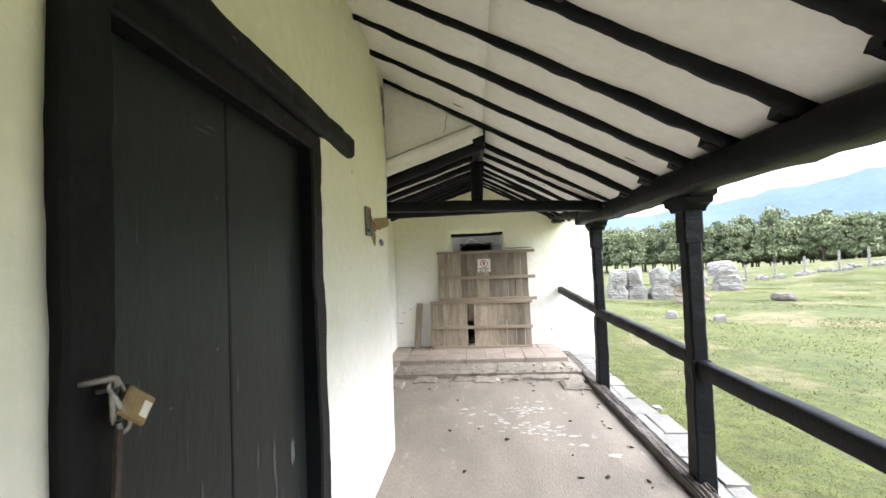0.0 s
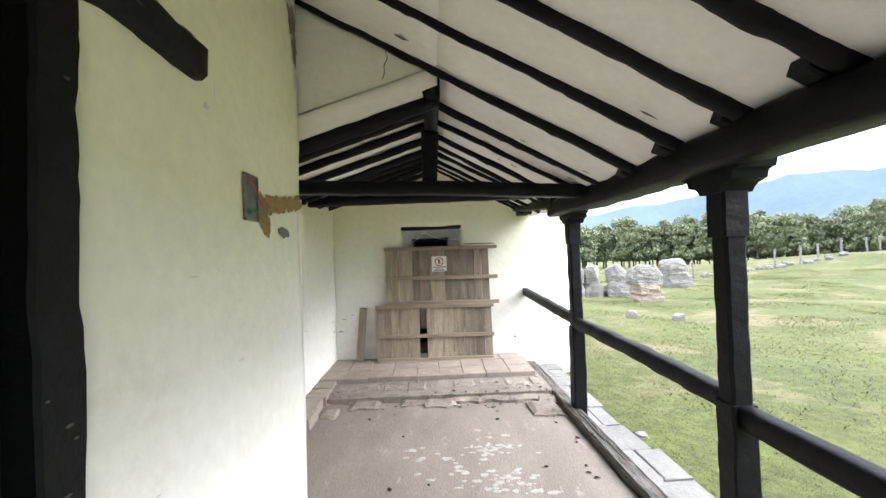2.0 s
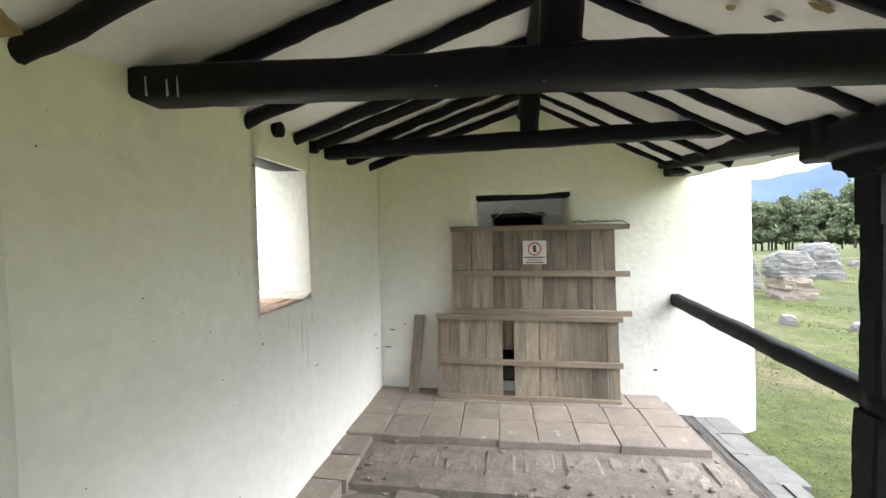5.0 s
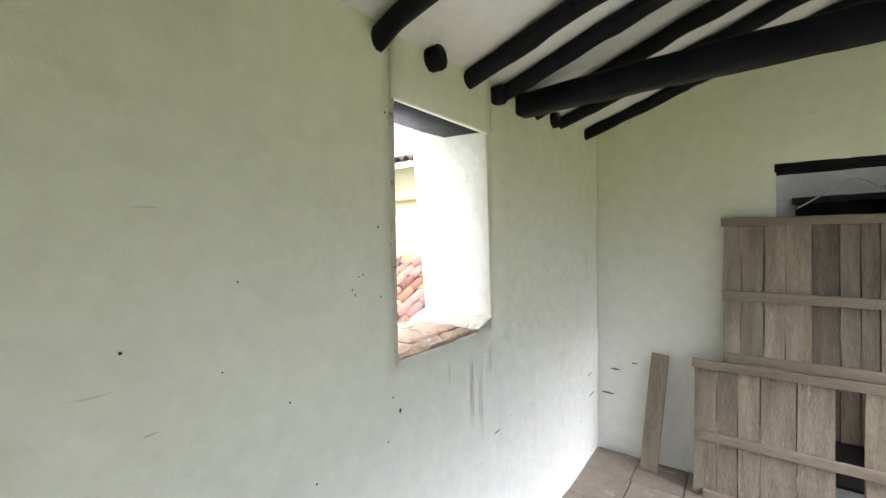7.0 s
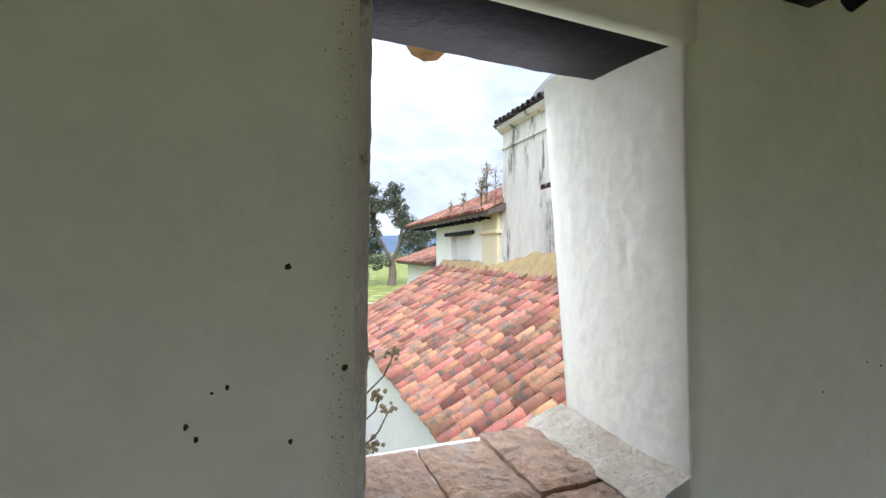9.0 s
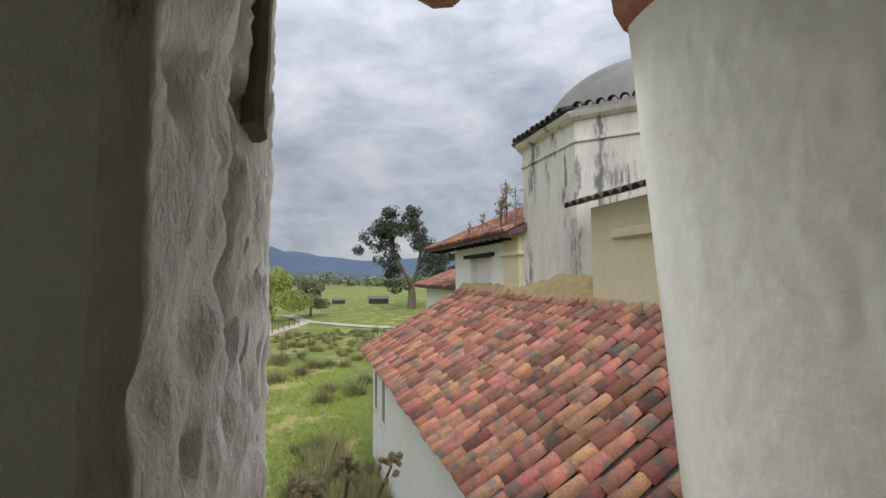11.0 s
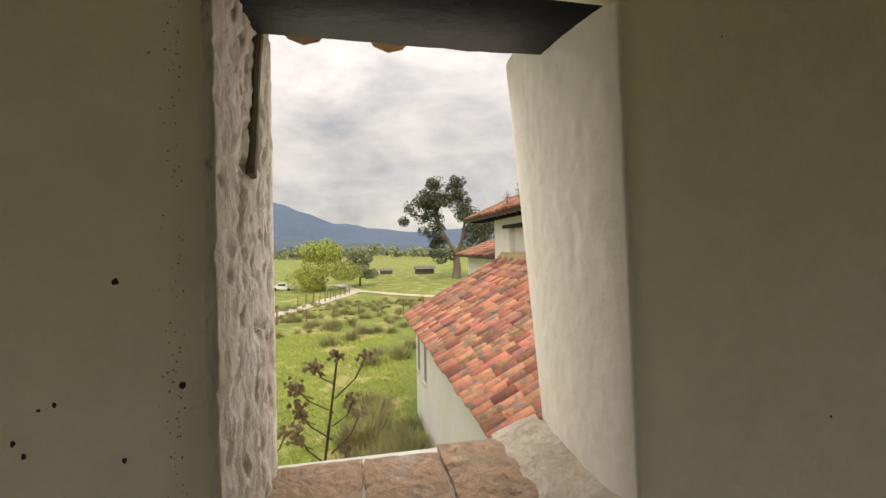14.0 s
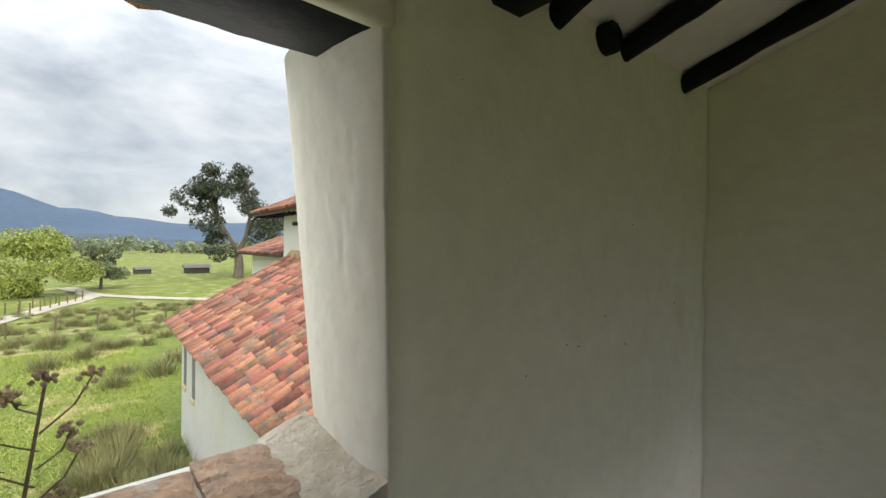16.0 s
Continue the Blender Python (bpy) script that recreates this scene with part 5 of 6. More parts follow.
# ---- eave tiles and a dry plant outside the window ----
def build_outside_window():
    rng = random.Random(15)
    me = tile_mesh(0.42, 0.080, 0.070)
    me.materials.append(M_ROOF)
    for k, y in enumerate((4.37, 4.605, 4.84, 5.065, 5.295, 5.80, 6.04)):
        ob = tagged(new("eave_tile", me), "half-round clay eave tile with moss", "roof tile", "eave tiles over the window")
        # the hollow side up: the lower course of the eave
        ob.matrix_basis = Matrix.Translation((LEFT_X - 0.62 + rng.uniform(-0.012, 0.012), y, (2.368 if y < 5.5 else 2.40) + rng.uniform(-0.006, 0.006))) @ Euler((0, 0, radians(-90))).to_matrix().to_4x4() @ Euler((0.12, math.pi + rng.uniform(-0.06, 0.06), 0)).to_matrix().to_4x4()
    plant = thing("dried_thistle_plant", "dry brown plant with round seed heads beside the window", "plant")
    plant.location = (LEFT_X - 0.42, 5.07, 0.95)
    plant.scale = (0.85, 0.85, 0.85)

    def heads(pts, stem):
        for i, p in enumerate(pts):
            bm = bmesh.new()
            for q in range(16):
                d = Vector((rng.gauss(0, 1), rng.gauss(0, 1), rng.gauss(0.4, 0.8))).normalized() * rng.uniform(0.012, 0.030)
                c = Vector(p) + d
                r = bmesh.ops.create_icosphere(bm, subdivisions=1, radius=rng.uniform(0.005, 0.010))
                bmesh.ops.translate(bm, verts=r["verts"], vec=c)
            part("seed_head", bm, M_SEED, stem)

    for base, lean, n in (((-0.24, 0.02, -0.25), (0.0, 0.06), 9), ((-0.30, -0.09, -0.25), (0.0, -0.09), 5)):
        bm = bmesh.new()
        b = Vector(base)
        top = b + Vector((lean[0], lean[1], 0.80 if n > 6 else 0.62))
        mid = b.lerp(top, 0.55) + Vector((0.0, -0.02, 0))
        limb(bm, [(0, 0, -0.30), b + Vector((0, 0, 0.12)), mid, top], 0.009, 0.004)
        tips = [top]
        for q in range(n):
            t = 0.45 + 0.5 * q / n
            s = b.lerp(top, t)
            side = 1 if q % 2 else -1
            tip = s + Vector((rng.uniform(-0.04, 0.04), side * rng.uniform(0.05, 0.15), rng.uniform(0.05, 0.13)))
            limb(bm, [s, s.lerp(tip, 0.5) + Vector((0, side * 0.015, -0.005)), tip], 0.0042, 0.0025)
            tips.append(tip)
            if q % 2 == 0:
                tip2 = s.lerp(tip, 0.5) + Vector((0.01, side * 0.05, 0.03))
                limb(bm, [s.lerp(tip, 0.5), tip2], 0.003, 0.002)
                tips.append(tip2)
        stem = part("stem", bm, M_STALK, plant)
        heads(tips, stem)


build_outside_window()


# ---- plaster skins of the window reveals, with the exposed lath ----
def build_reveals():
    for nm, y, sgn, amp, label in (("reveal_1", WIN[0] - 0.008, 1, 0.0065, "flaking lumpy plaster of the window reveal"), ("reveal_2", WIN[1] - 0.004, -1, 0.0016, "smooth stained plaster of the window reveal")):
        bm = bmesh.new()
        xs, zs = [LEFT_X - 0.034] + steps([LEFT_X - 0.014, LEFT_X - 0.41], 0.006), steps([1.235, 2.16], 0.009)
        rows = []
        for i, x in enumerate(xs):
            col = []
            for z in zs:
                t = (LEFT_X - x) / 0.40 if i else 0.03
                n = noise.fractal(Vector((x * 30, z * 22, sgn * 3.0)), 0.55, 2.3, 6)
                pit = max(0.0, noise.noise(Vector((x * 40, z * 30, 7.0 + sgn))) - 0.28) * (1.0 if sgn > 0 else 0.05)
                edge = (0.010 if sgn > 0 else 0.020) * math.exp(-t * 11) + 0.012 * math.exp(-(1 - t) * 12)
                calm = min(1.0, 5 * t) * min(1.0, max(0.15, 5 * (1 - t)))
                crack = 0.0
                if sgn > 0:
                    for at, wide in ((0.28, 0.010), (0.55, 0.007), (0.78, 0.012)):
                        c = at + 0.09 * noise.noise(Vector((z * 5.0, at * 40, 2))) + 0.02 * noise.noise(Vector((z * 31, at * 9, 5)))
                        crack += 0.014 * math.exp(-((t - c) / (wide * 2.2)) ** 2) * max(0.0, 0.4 + noise.noise(Vector((z * 4.2, at * 17, 8))))
                bulge = 0.012 + calm * (amp * n - 0.075 * pit) - edge - crack
                if sgn < 0:
                    bulge += 0.012 * math.sin(t * 2.4)
                splay = 0.0 if sgn > 0 else t * (-0.025 + 0.095 * (2.1 - z)) + (1 - t) * 0.028 * (2.1 - z)
                if i == 0:
                    splay -= sgn * 0.03
                col.append(bm.verts.new((x, y + splay + sgn * bulge, z)))
            rows.append(col)
        for a, b in zip(rows, rows[1:]):
            for k in range(len(zs) - 1):
                bm.faces.new((a[k], b[k], b[k + 1], a[k + 1]))
        tagged(part(nm, bm, M_REVEAL_OLD if sgn > 0 else M_REVEAL, smooth=True), label, "wall", kind="structure")
    bm = bmesh.new()
    beam(bm, (-1.605, WIN[0] + 0.005, 2.13), (-1.528, WIN[0] + 0.009, 1.842), 0.020, 0.016, 14, 0.005, seed=300, up=(0, 1, 0), corner=0.3)
    tagged(part("exposed_lath", bm, M_STALK), "dark split lath showing in the flaking plaster", "lath")


build_reveals()


# ---- small things on the walls ----
def floor_z(x, y):
    return -0.02 + 0.010 * noise.fractal(Vector((x * 1.5, y * 1.5, 0)), 1.0, 2.0, 3) - 0.02 * (x + 0.7) * 0.4


def blotch(name, place, cu, cv, ru, rv, mat, seed, parent=None, label="", thick=0.003, ragged=0.45, n=40):
    """A ragged flat patch round (cu, cv) on a surface given by place(u, v, height)."""
    bm = bmesh.new()
    mid = bm.verts.new(place(cu, cv, thick))
    r1, r2 = [], []
    for k in range(n):
        a = 2 * math.pi * k / n
        f = 1 + ragged * noise.fractal(Vector((math.cos(a) * 1.6 + seed, math.sin(a) * 1.6, seed)), 0.8, 2.2, 4)
        r1.append(bm.verts.new(place(cu + ru * 0.6 * f * math.cos(a), cv + rv * 0.6 * f * math.sin(a), thick * (1.0 + 0.5 * noise.noise(Vector((a * 3, seed, 0)))))))
        r2.append(bm.verts.new(place(cu + ru * f * math.cos(a), cv + rv * f * math.sin(a), 0.0005)))
    for k in range(n):
        q = (k + 1) % n
        bm.faces.new((mid, r1[k], r1[q]))
        bm.faces.new((r1[k], r2[k], r2[q], r1[q]))
    ob = part(name, bm, mat, parent, label)
    return ob


def tube(name, pts, r, mat, parent=None, label=""):
    cu = bpy.data.curves.new(name, "CURVE")
    cu.dimensions = "3D"
    cu.bevel_depth, cu.bevel_resolution = r, 2
    sp = cu.splines.new("NURBS")
    sp.points.add(len(pts) - 1)
    for p, q in zip(sp.points, pts):
        p.co = (*q, 1)
    sp.use_endpoint_u = True
    sp.order_u = 3
    tmp = new("tmp", cu)
    me = bpy.data.meshes.new_from_object(tmp.evaluated_get(bpy.context.evaluated_depsgraph_get()))
    bpy.data.objects.remove(tmp)
    me.materials.clear()
    me.materials.append(mat)
    ob = new(name, me)
    if parent is not None:
        ob.parent = parent
    if label:
        ob["label"] = label
    return ob


def build_wall_things():
    rng = random.Random(44)
    near = lambda u, v, h: Vector((NEAR_X + 0.006 + h, u, v))
    b = thing("junction_box", "open grey junction box sunk in torn plaster", "junction box")
    bm = bmesh.new()
    box(bm, NEAR_X + 0.004, NEAR_X + 0.010, 2.685, 2.805, 1.775, 1.97)
    part("back_plate", bm, M_STEEL, b)
    for c in ((2.681, 2.687, 1.772, 1.974), (2.803, 2.809, 1.772, 1.974), (2.681, 2.809, 1.968, 1.974), (2.681, 2.809, 1.772, 1.778)):
        bm = bmesh.new()
        box(bm, NEAR_X + 0.002, NEAR_X + 0.016, *c)
        part("rim", bm, M_STEEL, b)
    bm = bmesh.new()
    beam(bm, (NEAR_X + 0.020, 2.70, 1.808), (NEAR_X + 0.020, 2.765, 1.816), 0.022, 0.022, 4, 0.001, round_pole=True)
    part("conduit", bm, M_GREEN, b, "bright green plastic conduit end")
    tube("cable", [(NEAR_X + 0.018, 2.69, 1.955), (NEAR_X + 0.03, 2.74, 1.93), (NEAR_X + 0.025, 2.80, 1.875), (NEAR_X + 0.03, 2.87, 1.85), (NEAR_X + 0.035, 2.90, 1.84), (NEAR_X + 0.03, 2.885, 1.855), (NEAR_X + 0.025, 2.81, 1.885)], 0.0028, M_ORANGE, b)
    scar = tagged(new("plaster_scar"), "torn strip of bare ochre adobe beside a junction box", "damaged plaster", kind="structure")
    blotch("bare_adobe", near, 2.88, 1.83, 0.075, 0.085, M_MUD, 3.1, scar)
    for k in range(6):
        blotch("bare_adobe", near, 2.96 + k * 0.085, 1.868 + 0.012 * k, 0.075, 0.042, M_MUD, 5.0 + k, scar, ragged=0.5)
    blotch("bare_adobe", near, 3.16, 1.745, 0.075, 0.03, M_STONE, 9.0, scar)
    blotch("bare_adobe", near, 2.93, 1.76, 0.04, 0.05, M_MUD, 11.0, scar)
    # dots, nail holes and scratches on the whitewash
    left = lambda u, v, h: Vector((LEFT_X + 0.007 + h, u, v))
    specks = [(4.923, 1.687, 0.0042), (4.991, 1.562, 0.004), (4.929, 1.479, 0.0028), (5.005, 1.106, 0.005), (4.86, 1.55, 0.0022), (4.845, 1.545, 0.002), (4.82, 1.51, 0.003), (4.83, 1.495, 0.0025)]
    for k in range(46):
        specks.append((rng.uniform(3.7, 7.0), rng.uniform(0.3, 2.1), rng.uniform(0.001, 0.0032)))
    for k in range(150):
        specks.append((WIN[0] - 0.031 - abs(rng.gauss(0, 0.012)), rng.uniform(1.25, 2.12), rng.uniform(0.0003, 0.0011)))
    for k, (u, v, r) in enumerate(specks):
        if WIN[0] - 0.03 < u < WIN[1] + 0.03 and v > WIN[2] - 0.03:
            continue
        blotch("nail_hole", left, u, v, r, r * rng.uniform(0.8, 1.6), M_LEAF_DRY if k < 54 else M_RUBBLE, k * 1.7, window_wall, n=9, thick=0.002)
    for k, (u, v, ru, rv) in enumerate(((5.43, 1.06, 0.007, 0.12), (5.5, 0.96, 0.004, 0.17), (5.57, 1.13, 0.005, 0.06), (5.27, 1.15, 0.004, 0.05), (5.62, 0.80, 0.03, 0.003), (6.9, 0.7, 0.04, 0.004), (6.95, 0.55, 0.05, 0.004))):
        blotch("scratch", left, u, v, ru, rv, M_STAIN if k < 4 else M_SLEEPER, 60 + k, window_wall, n=20, thick=0.0006)
    end = lambda u, v, h: Vector((u, END_Y - 0.013 - h, v))
    for k, (u, v, ru, rv) in enumerate(((-1.25, 0.70, 0.03, 0.005), (-1.12, 0.76, 0.02, 0.004), (-1.30, 0.52, 0.04, 0.006), (1.3, 0.35, 0.02, 0.01))):
        blotch("scratch", end, u, v, ru, rv, M_SLEEPER, 80 + k, None, n=12, thick=0.001)["kind"] = "structure"
    # scratches and scuffs on the door leaves and the lintel
    door = bpy.data.objects["door_1"]
    leaf = lambda u, v, h: Vector((NEAR_X - (0.0605 if u < 1.2 else 0.0585) + h, u, v))
    scuffs = [(1.50, 1.78, 0.005, 0.035), (1.46, 1.60, 0.004, 0.06), (1.44, 1.95, 0.003, 0.05), (1.14, 1.80, 0.007, 0.006), (1.13, 1.33, 0.005, 0.008), (0.93, 1.22, 0.006, 0.004),
              (1.50, 1.27, 0.07, 0.003), (1.46, 0.86, 0.006, 0.08), (1.62, 0.80, 0.016, 0.06), (1.47, 0.72, 0.006, 0.10), (1.12, 0.62, 0.008, 0.06), (1.30, 0.60, 0.006, 0.08), (1.08, 1.99, 0.05, 0.004), (1.12, 2.01, 0.03, 0.005)]
    for k in range(26):
        scuffs.append((rng.uniform(0.75, 1.72), rng.uniform(0.3, 2.0), rng.uniform(0.0015, 0.005), rng.uniform(0.004, 0.06)))
    for k, (u, v, ru, rv) in enumerate(scuffs):
        blotch("scratch", leaf, u, v, ru, rv, M_SCUFF, 120 + k, door, n=12, thick=0.0005, ragged=0.8)
    for k in range(9):
        blotch("nick", lambda u, v, h: Vector((NEAR_X + 0.014 + h, u, v)), 1.80 + rng.uniform(-0.03, 0.04), rng.uniform(0.4, 2.0), rng.uniform(0.006, 0.018), rng.uniform(0.002, 0.004), M_SCUFF, 170 + k, door, n=10, thick=0.002)
    lint = bpy.data.objects["door_lintel"]
    for k in range(22):
        y = rng.uniform(0.6, 2.32)
        blotch("worn_edge", lambda u, v, h: Vector((NEAR_X + 0.0415 + h, u, v)), y, 2.262 + 0.016 * y + rng.choice((-0.012, 0.026, 0.03)), rng.uniform(0.012, 0.05), rng.uniform(0.0015, 0.004), M_SCUFF, 190 + k, lint, n=12, thick=0.001, ragged=0.8)
    # hairline cracks and lifted flakes on the whitewash
    for k, (u, v, ru, rv) in enumerate(((2.46, 2.22, 0.002, 0.05), (2.40, 2.15, 0.02, 0.012), (2.30, 1.55, 0.03, 0.002), (2.62, 1.20, 0.025, 0.002), (2.1, 0.95, 0.02, 0.003))):
        blotch("flake", near, u, v, ru, rv, M_STAIN, 230 + k, None, n=14, thick=0.0008, ragged=0.8)["kind"] = "structure"
    for k in range(8):
        blotch("flake", left, rng.uniform(3.6, 4.9), rng.uniform(0.9, 1.9), rng.uniform(0.008, 0.03), rng.uniform(0.0012, 0.003), M_STAIN, 250 + k, window_wall, n=12, thick=0.0006, ragged=0.8)
    for k, (u, v, ru, rv) in enumerate(((3.36, 3.02, 0.07, 0.10), (3.30, 3.12, 0.10, 0.05), (3.40, 2.88, 0.035, 0.10), (3.41, 2.66, 0.03, 0.05))):
        blotch("crumbled_edge", near, u, v, ru, rv, M_STAIN if k % 2 else M_RUBBLE, 270 + k, None, n=26, thick=0.004, ragged=0.7)["kind"] = "structure"
    crack = [(-0.16, 2.93), (-0.175, 2.88), (-0.165, 2.84), (-0.19, 2.79), (-0.185, 2.75), (-0.20, 2.71)]
    for k, ((xa, za), (xb, zb)) in enumerate(zip(crack, crack[1:])):
        bm = bmesh.new()
        beam(bm, (xa, JOG_Y + 0.037, za), (xb, JOG_Y + 0.037, zb), 0.0035, 0.006, 3, 0.001, up=(0, 1, 0), seed=k)
        part("crack", bm, M_SLEEPER, bpy.data.objects["wall_gable"])
    # white drips on the tie beam
    tie = bpy.data.objects["tie_beam"]
    for k, x in enumerate((-0.30, 0.02, -1.22, -1.18, -1.30, 0.42, 0.95)):
        bm = bmesh.new()
        zz = 2.135 - 0.04 * (x + 0.3)
        box(bm, x, x + 0.004, 4.272, 4.278, zz - rng.uniform(0.0, 0.03), zz + rng.uniform(0.02, 0.05))
        part("drip", bm, M_DROPPING, tie)
    for k in range(26):
        x = rng.uniform(NEAR_X, 1.25)
        y = rng.uniform(0.8, 5.2)
        if y > JOG_Y and x < RIDGE_X + 0.1:
            x = RIDGE_X + 0.2 + rng.random()
        up = lambda u, v, h: Vector((u, v, right_under(u, v) - 0.016 - h))
        blotch("flaked_spot", up, x, y, rng.uniform(0.01, 0.05), rng.uniform(0.006, 0.02), M_SLEEPER if k % 3 else M_MUD, 100 + k, None, n=16, thick=0.002)["kind"] = "structure"


build_wall_things()


def build_padlock():
    p = thing("padlock", "worn brass padlock hanging on a chain of rings", "padlock")
    bm = bmesh.new()
    box(bm, -0.012, 0.012, -0.029, 0.029, -0.078, 0.0, 0.004)
    bmesh.ops.rotate(bm, verts=bm.verts[:], cent=(0, 0, 0), matrix=Matrix.Rotation(radians(52), 3, "X"))
    bmesh.ops.translate(bm, verts=bm.verts[:], vec=(NEAR_X + 0.045, 0.664, 1.332))
    body = part("lock_body", bm, M_BRASS, p, "dull brass lock body with a chipped label")
    bm = bmesh.new()
    box(bm, 0.0118, 0.0132, -0.015, 0.015, -0.070, -0.048, 0.0)
    bmesh.ops.rotate(bm, verts=bm.verts[:], cent=(0, 0, 0), matrix=Matrix.Rotation(radians(52), 3, "X"))
    bmesh.ops.translate(bm, verts=bm.verts[:], vec=(NEAR_X + 0.045, 0.664, 1.332))
    part("label_plate", bm, M_SIGN, body)
    x = NEAR_X + 0.045
    tube("shackle", [(x, 0.679, 1.335), (x, 0.665, 1.365), (x, 0.647, 1.375), (x, 0.637, 1.360), (x, 0.652, 1.340), (x, 0.662, 1.33)], 0.0045, M_STEEL, p)
    tube("staple", [(NEAR_X - 0.03, 0.612, 1.37), (x + 0.004, 0.617, 1.378), (x + 0.008, 0.647, 1.380), (x + 0.002, 0.657, 1.352), (NEAR_X - 0.03, 0.647, 1.345)], 0.007, M_STEEL, p)
    tube("chain_link", [(x, 0.647, 1.345), (x + 0.01, 0.657, 1.315), (x, 0.669, 1.295), (x - 0.01, 0.659, 1.285), (x, 0.649, 1.305), (x, 0.647, 1.345)], 0.006, M_STEEL, p)
    tube("chain_link", [(x, 0.662, 1.305), (x + 0.006, 0.679, 1.300), (x, 0.685, 1.270), (x - 0.006, 0.669, 1.262), (x, 0.659, 1.29)], 0.006, M_STEEL, p)
    bm = bmesh.new()
    beam(bm, (x - 0.004, 0.665, 1.275), (x - 0.02, 0.665, 0.95), 0.014, 0.012, 10, 0.001, up=(0, 1, 0))
    part("hasp_bar", bm, M_RUST, p)


build_padlock()


def build_sign():
    s = thing("no_entry_sign", "small white prohibition notice with a red ring", "sign")
    y = 7.035
    bm = bmesh.new()
    box(bm, 0.08, 0.30, y, y + 0.004, 1.37, 1.595, 0.001)
    part("board", bm, M_SIGN, s)
    cx, cz = 0.19, 1.515
    bm = bmesh.new()
    n = 36
    rings = [[bm.verts.new((cx + r * math.cos(2 * math.pi * k / n), yy, cz + r * math.sin(2 * math.pi * k / n))) for k in range(n)] for r, yy in ((0.052, y - 0.0015), (0.064, y - 0.0015), (0.064, y + 0.001), (0.052, y + 0.001))]
    for a in range(4):
        for k in range(n):
            bm.faces.new((rings[a][k], rings[a][(k + 1) % n], rings[(a + 1) % 4][(k + 1) % n], rings[(a + 1) % 4][k]))
    part("ring", bm, M_SIGN_RED, s)
    bm = bmesh.new()
    beam(bm, (cx - 0.04, y - 0.001, cz + 0.04), (cx + 0.04, y - 0.001, cz - 0.04), 0.004, 0.010, 1, 0.0, up=(0, 1, 0))
    part("slash", bm, M_SIGN_RED, s)
    bm = bmesh.new()
    box(bm, cx - 0.014, cx + 0.014, y - 0.0008, y + 0.001, cz - 0.030, cz + 0.034, 0.0)
    part("mark", bm, M_SIGN_INK, s)
    for z, a, b, h in ((1.435, 0.095, 0.285, 0.012), (1.415, 0.125, 0.255, 0.005), (1.400, 0.115, 0.265, 0.005), (1.385, 0.105, 0.275, 0.009)):
        bm = bmesh.new()
        box(bm, a, b, y - 0.0008, y + 0.001, z - h / 2, z + h / 2)
        part("text_bar", bm, M_SIGN_INK, s)


build_sign()


def build_doorway_bits():
    d = tagged(new("doorway_lintel"), "black lintel board over the blocked doorway", "lintel", kind="structure")
    bm = bmesh.new()
    beam(bm, (-0.37, END_Y + 0.12, 2.028), (0.54, END_Y + 0.12, 2.042), 0.20, 0.05, 12, 0.003, seed=61, corner=0.1)
    part("board", bm, M_BLACK, d)
    bm = bmesh.new()
    beam(bm, (-0.24, END_Y + 0.84, 1.875), (0.38, END_Y + 0.84, 1.885), 0.05, 0.05, 8, 0.003, seed=63, corner=0.1)
    part("board", bm, M_BLACK, d)
    w = thing("wire_bundle", "loose twisted wire lying along the top ledger", "wire")
    pts = [(0.55 + 0.05 * k, 7.06 + 0.012 * math.sin(k * 1.9), 1.765 + 0.010 * math.sin(k * 2.3)) for k in range(11)]
    pts[-1] = (1.055, 7.05, 1.72)
    tube("strand", pts, 0.004, M_RUST, w)
    pts = [(0.60 + 0.045 * k, 7.07 + 0.01 * math.cos(k * 1.4), 1.768 + 0.012 * math.cos(k * 1.7)) for k in range(10)]
    tube("strand", pts, 0.003, M_RUST, w)
    c = thing("hanging_cable", "thin cable hanging in the dim doorway", "cable")
    tube("strand", [(-0.25, END_Y + 0.25, 1.80), (-0.12, END_Y + 0.3, 1.88), (-0.02, END_Y + 0.3, 1.99), (0.10, END_Y + 0.3, 1.90), (0.3, END_Y + 0.3, 1.85), (0.52, END_Y + 0.25, 1.86)], 0.004, M_SIGN, c)


build_doorway_bits()


